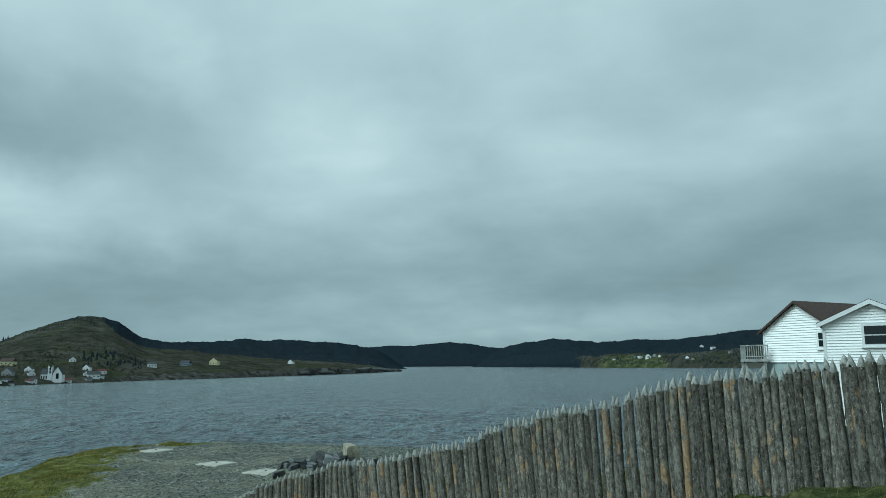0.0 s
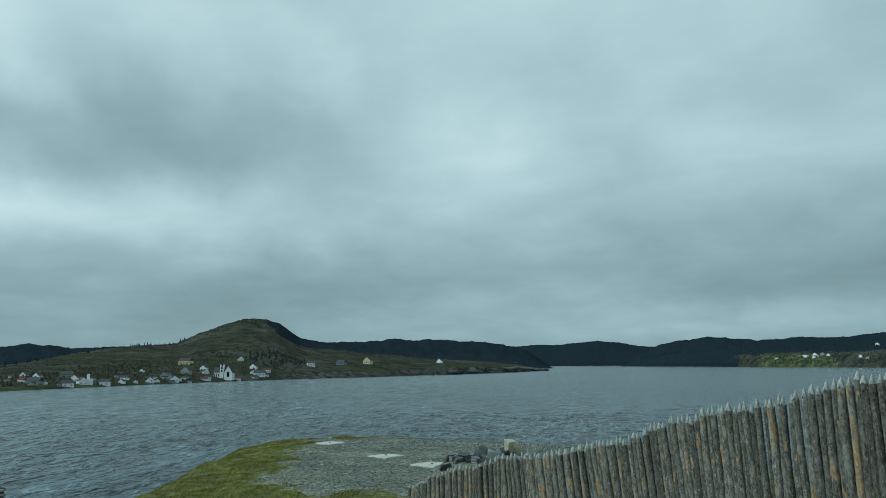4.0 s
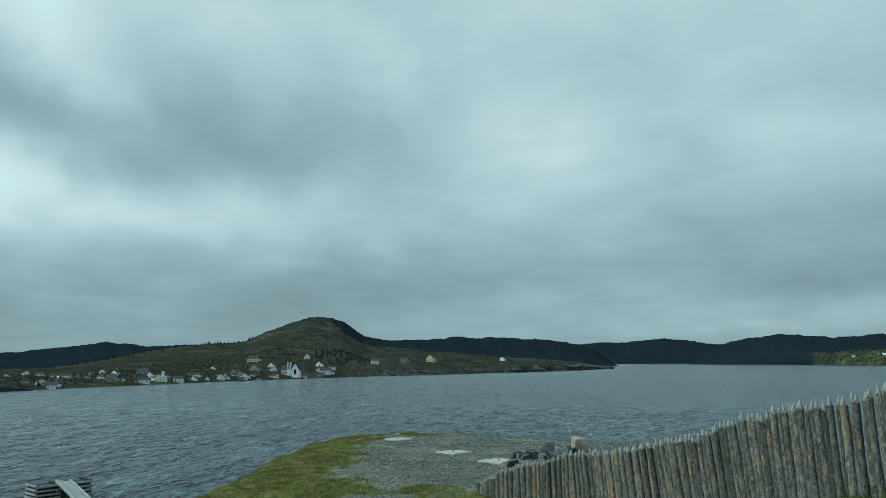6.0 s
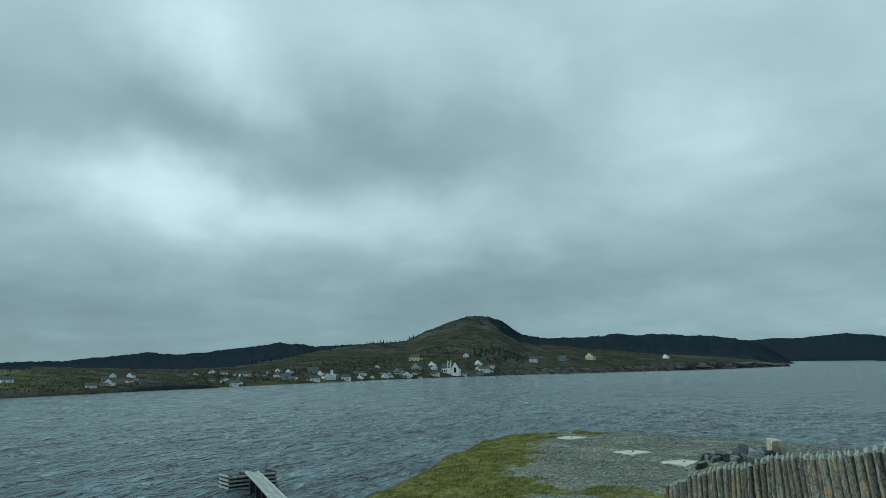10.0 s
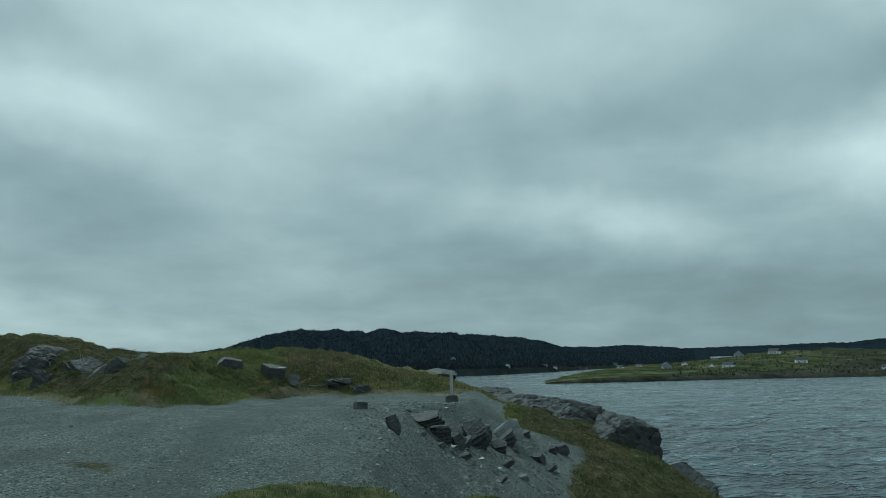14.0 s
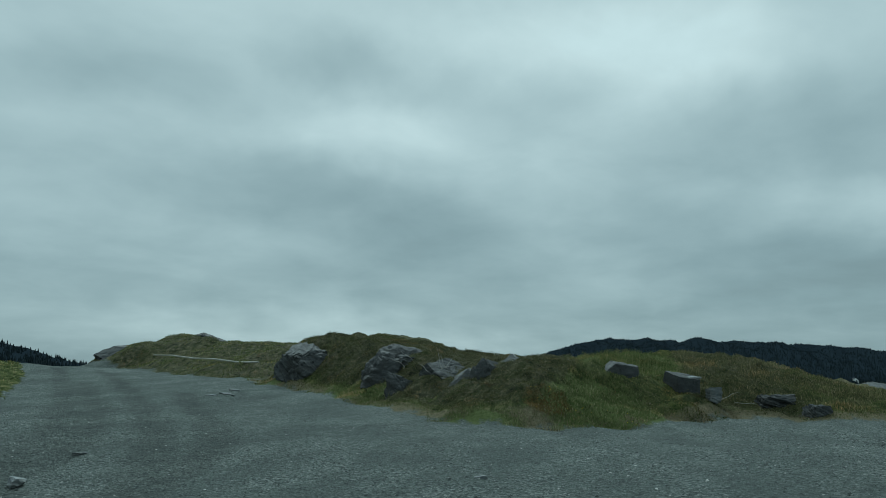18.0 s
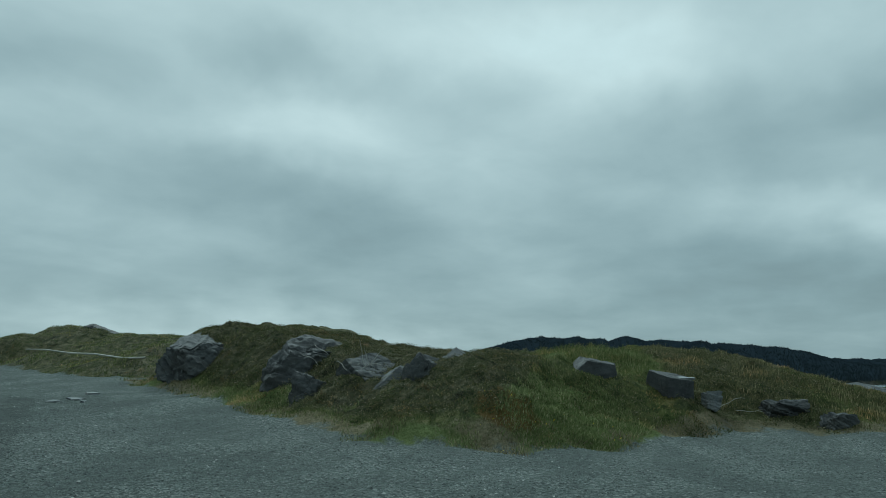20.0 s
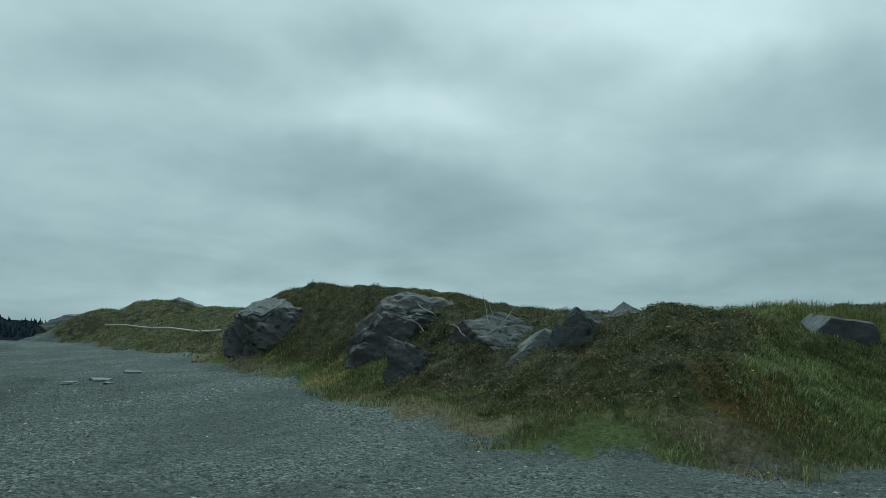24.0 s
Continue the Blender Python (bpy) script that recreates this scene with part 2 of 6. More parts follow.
def ground_material():
    m = Mat("gravel_grass_and_turf", 0.95, 0.03)
    grass, heath, n1 = m.attr("grass"), m.attr("heath"), m.noise(0.5, 5, 0.65)
    pale, rut = m.attr("pale"), m.attr("rut")
    fine, pebble = m.noise(14, 7, 0.8), m.voronoi(34)
    stone = m.ramp(m.voronoi(40, out="Color"), [(0.1, (0.058, 0.073, 0.069)), (0.45, (0.168, 0.198, 0.188)), (0.78, (0.315, 0.350, 0.330)), (0.95, (0.44, 0.45, 0.43))])
    stone = m.mix(m.ramp(m.noise(0.5, 6, 0.65, (0.5, 1.4, 1)), [(0.40, 0.0), (0.58, 0.75)]), stone, (0.124, 0.146, 0.140))
    stone = m.mix(m.ramp(fine, [(0.4, 0.5), (0.6, 0.0)]), stone, (0.035, 0.04, 0.038))
    stone = m.mix(m.calc("MULTIPLY", rut, m.ramp(m.noise(2.5, 4, 0.7), [(0.3, 0.15), (0.7, 0.6)])), stone, (0.052, 0.059, 0.056))
    stone = m.mix(pale, stone, m.mix(1.0, m.mix(m.ramp(m.noise(5.0, 6, 0.8), [(0.42, 0.75), (0.58, 0.0)]), stone, (0.035, 0.036, 0.032)), (2.05, 1.85, 1.55), "MULTIPLY"))
    green = m.ramp(m.noise(3.0, 7, 0.75), [(0.36, (0.021, 0.029, 0.011)), (0.46, (0.054, 0.072, 0.024)), (0.55, (0.110, 0.126, 0.044)), (0.66, (0.23, 0.205, 0.10))])
    brown = m.ramp(m.noise(3.1, 6, 0.75), [(0.36, (0.020, 0.021, 0.014)), (0.46, (0.062, 0.064, 0.040)), (0.55, (0.115, 0.110, 0.070)), (0.68, (0.23, 0.195, 0.13))])
    brown = m.mix(m.ramp(m.noise(1.1, 5, 0.7), [(0.50, 0.0), (0.60, 0.7)]), brown, (0.046, 0.052, 0.020))
    brown = m.mix(m.ramp(m.noise(0.8, 6, 0.75, (1, 1.3, 1)), [(0.60, 0.0), (0.67, 0.8)]), brown, (0.13, 0.078, 0.034))
    lush, straw, rust, mossy = m.attr("lush"), m.attr("straw"), m.attr("rust"), m.attr("pale")
    wisp = m.calc("MULTIPLY", m.calc("SUBTRACT", m.noise(2.2, 6, 0.75), 0.5), 1.4)
    green = m.mix(mossy, green, m.ramp(m.noise(1.8, 8, 0.85), [(0.38, (0.050, 0.058, 0.018)), (0.47, (0.120, 0.130, 0.034)), (0.55, (0.215, 0.218, 0.058)), (0.66, (0.30, 0.28, 0.13))]))
    turf = m.mix(m.calc("ADD", heath, m.calc("MULTIPLY", m.calc("SUBTRACT", n1, 0.5), 1.3), True), green, brown)
    turf = m.mix(m.ramp(m.calc("ADD", straw, wisp), [(0.4, 0.0), (0.7, 0.85)]), turf, m.ramp(fine, [(0.35, (0.09, 0.078, 0.048)), (0.65, (0.27, 0.235, 0.155))]))
    turf = m.mix(m.ramp(m.calc("ADD", lush, wisp), [(0.4, 0.0), (0.7, 0.9)]), turf, m.ramp(fine, [(0.35, (0.065, 0.092, 0.030)), (0.65, (0.145, 0.185, 0.068))]))
    turf = m.mix(m.ramp(m.calc("ADD", rust, wisp), [(0.45, 0.0), (0.7, 0.85)]), turf, m.ramp(fine, [(0.35, (0.060, 0.040, 0.016)), (0.65, (0.19, 0.125, 0.048))]))
    edge = m.calc("ADD", grass, m.calc("MULTIPLY", m.calc("SUBTRACT", m.noise(1.6, 6, 0.7), 0.5), 1.1))
    m.colour(m.mix(m.ramp(edge, [(0.42, 0.0), (0.58, 1.0)]), stone, turf))
    m.bump(m.calc("ADD", m.calc("MULTIPLY", pebble, 0.7), m.calc("ADD", fine, m.noise(4.5, 5, 0.7))), 1.0, 0.07)
    return m.m


def rock_material(name, tone=1.0, lichen=0.5):
    m = Mat(name, 0.8, 0.3)
    strata = m.noise(2.6, 7, 0.7, (1.0, 1.0, 2.6), 0.5)
    base = m.ramp(strata, [(0.30, (0.060 * tone, 0.068 * tone, 0.072 * tone)), (0.5, (0.112 * tone, 0.122 * tone, 0.126 * tone)), (0.72, (0.175 * tone, 0.185 * tone, 0.184 * tone))])
    base = m.mix(m.ramp(m.noise(0.9, 4, 0.6), [(0.5, 0.0), (0.66, 0.45)]), base, (0.085 * tone, 0.080 * tone, 0.066 * tone))
    base = m.mix(m.ramp(m.noise(7.0, 6, 0.8), [(0.58, 0.0), (0.66, lichen)]), base, (0.25, 0.255, 0.23))
    cracks = m.ramp(m.voronoi(1.7, (1, 1, 1.9), "DISTANCE_TO_EDGE"), [(0.0, 0.4), (0.018, 0.0)])
    m.colour(m.mix(cracks, base, (0.03, 0.033, 0.034)))
    m.bump(m.calc("SUBTRACT", m.calc("ADD", strata, m.calc("MULTIPLY", m.noise(18, 5, 0.7), 0.4)), m.calc("MULTIPLY", cracks, 0.5)), 0.6, 0.04)
    return m.m


def sea_material():
    m = Mat("wind_ruffled_sea", 0.2, 0.5)
    sky_sheen = m.attr("sky_sheen")
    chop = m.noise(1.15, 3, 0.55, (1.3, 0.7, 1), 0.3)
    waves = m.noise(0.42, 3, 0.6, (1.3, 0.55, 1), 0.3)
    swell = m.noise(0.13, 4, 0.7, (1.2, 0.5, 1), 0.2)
    water = m.mix(m.ramp(m.noise(0.012, 4, 0.6), [(0.38, 0.0), (0.62, 1.0)]), (0.040, 0.066, 0.079), (0.058, 0.090, 0.104))
    # brighter sky reflection on the western water, painted as a paler base colour
    water = m.mix(sky_sheen, water, (0.100, 0.142, 0.156))
    # wave shading put into the colour: troughs darkened, crests brightened
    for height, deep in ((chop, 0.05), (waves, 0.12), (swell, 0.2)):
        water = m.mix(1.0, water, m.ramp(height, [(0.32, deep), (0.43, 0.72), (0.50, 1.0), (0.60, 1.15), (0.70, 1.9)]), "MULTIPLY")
    foam = m.calc("MULTIPLY", m.ramp(m.noise(0.55, 5, 0.7, (0.45, 1.6, 1)), [(0.68, 0.0), (0.70, 1.0)]), m.ramp(m.noise(0.05, 2, 0.5), [(0.48, 0.0), (0.54, 0.9)]))
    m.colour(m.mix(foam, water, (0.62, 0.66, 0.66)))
    m.b.inputs["IOR"].default_value = 1.33
    m.put(m.ramp(foam, [(0.0, 0.2), (1.0, 0.8)]), m.b.inputs["Roughness"])
    m.bump(m.calc("ADD", m.calc("MULTIPLY", swell, 5.0), m.calc("ADD", m.calc("MULTIPLY", waves, 2.4), m.calc("MULTIPLY", chop, 0.9))), 1.0, 0.9)
    return m.m


def hill_material():
    m = Mat("wooded_hillside", 1.0, 0.0)
    wood, field, cliff = m.attr("wood"), m.attr("field"), m.attr("cliff")
    n1, n2 = m.noise(0.016, 7, 0.75), m.noise(0.055, 9, 0.8)
    heath = m.ramp(n2, [(0.36, (0.013, 0.016, 0.012)), (0.47, (0.028, 0.030, 0.023)), (0.56, (0.046, 0.045, 0.035)), (0.68, (0.090, 0.086, 0.073))])
    heath = m.mix(m.ramp(m.noise(0.009, 6, 0.7), [(0.53, 0.0), (0.62, 0.5)]), heath, (0.082, 0.080, 0.072))
    heath = m.mix(m.ramp(m.noise(0.02, 5, 0.7), [(0.54, 0.0), (0.62, 0.6)]), heath, (0.036, 0.045, 0.021))
    trees = m.ramp(n2, [(0.3, (0.010, 0.0155, 0.021)), (0.7, (0.017, 0.025, 0.032))])
    grass = m.ramp(n2, [(0.38, (0.018, 0.024, 0.013)), (0.47, (0.038, 0.047, 0.023)), (0.55, (0.066, 0.074, 0.036)), (0.64, (0.13, 0.12, 0.072))])
    c = m.mix(m.ramp(m.calc("ADD", wood, m.calc("MULTIPLY", m.calc("SUBTRACT", n1, 0.5), 1.0)), [(0.44, 0.0), (0.56, 1.0)]), heath, trees)
    c = m.mix(m.ramp(m.calc("ADD", field, m.calc("MULTIPLY", m.calc("SUBTRACT", n1, 0.5), 0.8)), [(0.45, 0.0), (0.6, 1.0)]), c, grass)
    stone = m.ramp(m.noise(0.16, 7, 0.8, (1, 1, 0.5)), [(0.38, (0.012, 0.013, 0.012)), (0.5, (0.046, 0.046, 0.042)), (0.66, (0.115, 0.112, 0.102))])
    m.colour(m.mix(m.ramp(m.calc("ADD", cliff, m.calc("MULTIPLY", m.calc("SUBTRACT", n2, 0.5), 0.9)), [(0.42, 0.0), (0.58, 1.0)]), c, stone))
    m.bump(n2, 0.4, 1.5)
    return m.m


def bark_material():
    m = Mat("weathered_spruce_log", 0.9, 0.15)
    r = m.random()
    shift = m.t.nodes.new("ShaderNodeVectorMath")
    m.link(m.co, shift.inputs[0])
    m.link(m.calc("MULTIPLY", r, 40.0), shift.inputs[1])
    m.co = shift.outputs[0]
    grain = m.calc("ADD", m.calc("MULTIPLY", m.noise(10, 6, 0.8, (2.0, 2.0, 0.7)), 0.6), m.calc("MULTIPLY", m.noise(16, 5, 0.8), 0.4))
    c = m.ramp(grain, [(0.37, (0.020, 0.018, 0.016)), (0.46, (0.086, 0.080, 0.068)), (0.54, (0.165, 0.154, 0.130)), (0.62, (0.36, 0.335, 0.285))])
    knots = m.ramp(m.voronoi(7.0, (1, 1, 0.8)), [(0.06, 0.8), (0.16, 0.0)])
    c = m.mix(knots, c, (0.022, 0.020, 0.018))
    blotch = m.ramp(m.noise(3.4, 5, 0.7, (1.6, 1.6, 0.7)), [(0.52, 0.0), (0.62, 0.55)])
    c = m.mix(blotch, c, (0.27, 0.255, 0.225))
    c = m.mix(1.0, c, m.ramp(r, [(0.0, 0.5), (0.5, 0.85), (1.0, 1.15)]), "MULTIPLY")
    rust = m.ramp(m.calc("ADD", m.noise(1.7, 4, 0.6, (2, 2, 0.8)), m.calc("MULTIPLY", r, 0.12)), [(0.665, 0.0), (0.70, 0.85)])
    c = m.mix(rust, c, m.mix(m.ramp(grain, [(0.4, 0.0), (0.6, 1.0)]), (0.16, 0.10, 0.055), (0.40, 0.27, 0.15)))
    flecks = m.ramp(m.noise(26, 3, 0.7, (1, 1, 0.7)), [(0.64, 0.0), (0.69, 0.7)])
    m.colour(m.mix(flecks, c, (0.50, 0.49, 0.47)))
    m.bump(m.calc("ADD", grain, m.calc("MULTIPLY", m.noise(40, 4, 0.7, (1, 1, 0.4)), 0.5)), 0.7, 0.02)
    return m.m


def siding_material():
    m = Mat("white_clapboard_paint", 0.5, 0.35)
    m.colour(m.mix(m.ramp(m.noise(1.5, 5, 0.7, (1, 1, 0.3)), [(0.3, 0.0), (0.75, 1.0)]), (0.82, 0.83, 0.82), (0.90, 0.90, 0.89)))
    return m.m


def grass_material(name, stops):
    m = Mat(name, 0.9, 0.02)
    c = m.ramp(m.island(), stops)
    c = m.mix(m.ramp(m.noise(0.9, 5, 0.7), [(0.42, 0.5), (0.58, 0.0)]), c, m.mix(1.0, c, (0.50, 0.48, 0.50), "MULTIPLY"))
    c = m.mix(m.ramp(m.noise(0.55, 4, 0.7, (1.3, 1, 1)), [(0.54, 0.0), (0.64, 0.7)]), c, m.mix(1.0, c, (1.9, 1.35, 1.2), "MULTIPLY"))
    m.colour(c)
    # light passes through the thin blades
    thin, both = m.t.nodes.new("ShaderNodeBsdfTranslucent"), m.t.nodes.new("ShaderNodeMixShader")
    m.link(c, thin.inputs[0])
    both.inputs[0].default_value = 0.5
    m.link(m.b.outputs[0], both.inputs[1])
    m.link(thin.outputs[0], both.inputs[2])
    m.link(both.outputs[0], m.t.nodes["Material Output"].inputs[0])
    return m.m


def leaf_material(name, stops):
    m = Mat(name, 0.95, 0.0)
    m.colour(m.ramp(m.island(), stops))
    return m.m


M_GROUND = ground_material()
M_ROCK = rock_material("grey_slate_rock", 0.52, 0.3)
M_ROCKD = rock_material("dark_sea_cliff_rock", 0.38, 0.15)
M_ROCKL = rock_material("pale_broken_stone", 1.4, 0.45)
M_SEA = sea_material()
M_HILL = hill_material()
M_BARK = bark_material()
M_SIDE = siding_material()
M_HEWN = plain("hewn_pale_wood", (0.30, 0.305, 0.28), 0.85, 0.1, 0.28, 9)
M_TIMBER = plain("grey_weathered_timber", (0.36, 0.37, 0.36), 0.85, 0.15, 0.2, 5)
M_DARKT = plain("tarred_dark_timber", (0.035, 0.037, 0.036), 0.8, 0.2, 0.2, 5)
M_CONC = plain("pale_concrete", (0.40, 0.39, 0.34), 0.9, 0.15, 0.12, 3)
M_CONCD = plain("weathered_concrete_block", (0.10, 0.105, 0.10), 0.9, 0.15, 0.2, 6)
M_ROOFB = plain("brown_shingle_roof", (0.075, 0.055, 0.048), 0.9, 0.15, 0.2, 8)
M_ROOFG = plain("dark_grey_roof", (0.06, 0.065, 0.07), 0.9, 0.15, 0.15, 4)
M_ROOFR = plain("rust_red_roof", (0.11, 0.045, 0.04), 0.9, 0.15, 0.15, 4)
M_WHITE = plain("white_house_paint", (0.72, 0.74, 0.74), 0.6, 0.3, 0.06, 2)
M_CREAM = plain("pale_yellow_house_paint", (0.52, 0.49, 0.30), 0.6, 0.3, 0.06, 2)
M_GREYP = plain("grey_house_paint", (0.26, 0.28, 0.29), 0.6, 0.3, 0.06, 2)
M_AQUA = plain("pale_blue_grey_boards", (0.34, 0.42, 0.42), 0.7, 0.2, 0.1, 3)
M_BLUEP = plain("blue_grey_house_paint", (0.16, 0.21, 0.24), 0.6, 0.3, 0.06, 2)
M_REDP = plain("red_ochre_house_paint", (0.19, 0.06, 0.05), 0.6, 0.3, 0.06, 2)
M_SPRUCE = leaf_material("spruce_needles", [(0.0, (0.016, 0.024, 0.028)), (0.6, (0.022, 0.032, 0.037)), (1.0, (0.029, 0.040, 0.044))])
M_SCRUB = leaf_material("bare_brown_scrub", [(0.0, (0.026, 0.029, 0.021)), (0.6, (0.046, 0.046, 0.032)), (1.0, (0.080, 0.074, 0.052))])
M_GRASS = grass_material("green_grass_blades", [(0.0, (0.050, 0.069, 0.025)), (0.5, (0.098, 0.128, 0.045)), (0.85, (0.175, 0.190, 0.083)), (1.0, (0.338, 0.300, 0.163))])
M_DRYG = grass_material("straw_and_heath", [(0.0, (0.050, 0.054, 0.030)), (0.4, (0.110, 0.113, 0.058)), (0.8, (0.204, 0.187, 0.096)), (1.0, (0.384, 0.330, 0.186))])
M_PEB = leaf_material("loose_gravel", [(0.0, (0.04, 0.046, 0.045)), (0.6, (0.092, 0.104, 0.099)), (0.95, (0.175, 0.192, 0.184)), (1.0, (0.44, 0.44, 0.42))])
M_SHRUB = grass_material("dark_heath_shrub", [(0.0, (0.035, 0.049, 0.023)), (0.5, (0.074, 0.095, 0.041)), (0.9, (0.135, 0.142, 0.065)), (1.0, (0.257, 0.189, 0.088))])
M_DRIFT = plain("bleached_driftwood", (0.42, 0.41, 0.37), 0.85, 0.1, 0.12, 9)
M_SAND = plain("sand_coloured_stone", (0.36, 0.33, 0.25), 0.9, 0.1, 0.2, 4)
M_METAL = plain("galvanised_metal", (0.42, 0.44, 0.45), 0.45, 0.5, 0.1, 8, 0.6)


def glass_material():
    m = Mat("dark_window_glass", 0.08, 0.5)
    m.colour((0.012, 0.016, 0.018))
    return m.m


M_GLASS = glass_material()

# ---- mesh helpers ----


def mesh_of(name, bm, material, smooth=False):
    me = bpy.data.meshes.new(name)
    bm.to_mesh(me)
    bm.free()
    me.materials.append(material)
    if smooth:
        me.polygons.foreach_set("use_smooth", [True] * len(me.polygons))
    return me


def raw_mesh(name, verts, faces, material, smooth=False):
    me = bpy.data.meshes.new(name)
    me.from_pydata([tuple(v) for v in verts], [], [tuple(f) for f in faces])
    me.materials.append(material)
    if smooth:
        me.polygons.foreach_set("use_smooth", [True] * len(me.polygons))
    me.update()
    return me


def part(name, bm, material, parent, label="", smooth=False, place=None):
    ob = new(name, mesh_of(name, bm, material, smooth))
    ob.parent = parent
    if place is not None:
        ob.matrix_basis = place
    if label:
        ob["label"] = label
    return ob


def shared(name, me, parent, place):
    ob = new(name, me)
    ob.parent = parent
    ob.matrix_basis = place
    return ob


def box(bm, x0, y0, z0, x1, y1, z1, m=None):
    vs = [bm.verts.new((x, y, z)) for x in (x0, x1) for y in (y0, y1) for z in (z0, z1)]
    for f in ((0, 1, 3, 2), (4, 6, 7, 5), (0, 4, 5, 1), (2, 3, 7, 6), (0, 2, 6, 4), (1, 5, 7, 3)):
        bm.faces.new([vs[i] for i in f])
    if m is not None:
        bmesh.ops.transform(bm, matrix=m, verts=vs)
    return vs


def boxed(*args, m=None):
    bm = bmesh.new()
    box(bm, *args, m=m)
    return bm


def prism(bm, outline, depth, m=None):
    """An outline of (x, z) pulled from y = 0 to y = depth."""
    a = [bm.verts.new((x, 0, z)) for x, z in outline]
    b = [bm.verts.new((x, depth, z)) for x, z in outline]
    n = len(a)
    bm.faces.new(a)
    bm.faces.new(b[::-1])
    for i in range(n):
        bm.faces.new((a[(i + 1) % n], a[i], b[i], b[(i + 1) % n]))
    bmesh.ops.recalc_face_normals(bm, faces=bm.faces)
    if m is not None:
        bmesh.ops.transform(bm, matrix=m, verts=a + b)


# smooth value noise on arrays
RNG = np.random.RandomState(7)
LATTICE = RNG.rand(256, 256)


def vnoise(x, y):
    xi, yi = np.floor(x).astype(int), np.floor(y).astype(int)
    fx, fy = x - xi, y - yi
    fx, fy = fx * fx * (3 - 2 * fx), fy * fy * (3 - 2 * fy)
    a, b = LATTICE[xi % 256, yi % 256], LATTICE[(xi + 1) % 256, yi % 256]
    c, d = LATTICE[xi % 256, (yi + 1) % 256], LATTICE[(xi + 1) % 256, (yi + 1) % 256]
    return (a * (1 - fx) + b * fx) * (1 - fy) + (c * (1 - fx) + d * fx) * fy - 0.5


def fbm(x, y, octaves=4, gain=0.5):
    total, amp = 0 * x, 1.0
    for k in range(octaves):
        total = total + amp * vnoise(x * 2**k + 17.3 * k, y * 2**k - 9.1 * k)
        amp *= gain
    return total


def step(x, a, b):
    u = np.clip((x - a) / (b - a), 0, 1)
    return u * u * (3 - 2 * u)

# ---- the near ground: gravel yard, turf mound, banks and the gravel point ----
FENCE_A, FENCE_D = np.array((7.2, 13.4)), np.array((-0.657, 0.754))


def along_fence(x, y):
    return (x - FENCE_A[0]) * FENCE_D[0] + (y - FENCE_A[1]) * FENCE_D[1]


def mound_edge(y):
    """x of the foot of the rocky mound, whose body lies further to -x."""
    return np.interp(y, (-21, -18.5, -15, -12, -9.5, -7, -5.2, -4.4, -3, -2, 0, 3, 6), (-43, -41, -38.3, -35.2, -33.3, -33.1, -34.6, -36.0, -37.5, -37.9, -37.9, -38.2, -40))


def mound_crest(y):
    return np.interp(y, (-20.5, -19.3, -18.4, -17, -15, -13, -12, -11, -10, -9, -8, -6.5, -5, -4, -3, -2, -1, 0, 1, 2, 3, 4.2, 6), (10.6, 10.9, 12.3, 12.5, 12.3, 11.92, 11.68, 11.55, 11.38, 11.3, 11.38, 11.42, 11.5, 11.58, 11.58, 11.5, 11.32, 11.08, 10.78, 10.58, 10.38, 10.1, 9.5))


def with_mound(x, y, base):
    """The yard with the turf mound raised on it."""
    m = mound_edge(y) - x
    deep = np.interp(y, (-18.5, -13, -9, -7, -5.5, -4, -2, 1), (3.0, 4.2, 4.4, 4.6, 6.6, 6.2, 5.0, 4.0))
    u = np.clip((m + 0.15) / deep, 0, 1)
    rocky = step(-y, 9.4, 10.6)
    body = (1 - rocky) * (0.6 * u + 0.4 * np.sin(u * math.pi / 2)) + rocky * (0.5 * u + 0.5 * step(u, 0.15, 0.95))
    crest = mound_crest(y) + 0.05 * np.clip(m - 4.6, 0, 4.5) - 0.12 * np.clip(m - 9.5, 0, 30) + 0.2 * fbm(x * 0.5, y * 0.5, 4) * u
    spur = hump(x, y, -35.3, -8.1, 2.3, 1.05, 18, 0.26) - hump(x, y, -35.6, -5.9, 2.2, 1.3, 10, 0.22)
    return base + np.clip(crest - base, -0.3, 9) * body * step(-y, -7, -5) + spur


def hump(x, y, cx, cy, rx, ry, turn, tall):
    c, s = math.cos(radians(turn)), math.sin(radians(turn))
    u, v = ((x - cx) * c + (y - cy) * s) / rx, (-(x - cx) * s + (y - cy) * c) / ry
    return tall * np.clip(1 - (u * u + v * v) ** 1.3, 0, 1) ** 0.8


def beyond_pole(x, y):
    """How far a place lies behind the line of the driftwood pole."""
    return (x + 49.5) * -0.84 + (y + 26.4) * 0.54


def yard_edge(x):
    """y at which the gravel yard breaks off towards the water."""
    return np.interp(x, (-60, -45, -40, -37, -33, -29, -26, -21, -16, -10, -6, 0), (6.0, 5.0, 4.6, 3.9, 3.0, 1.2, 0.2, -0.6, -1.2, 1.5, 3.5, 6))


def coast(x):
    return np.interp(x, (-75, -55, -48, -44, -40.5, -38, -36, -33, -26, -14), (1.0, 2.6, 3.9, 5.1, 7.2, 9.3, 10.5, 12.2, 15, 20))


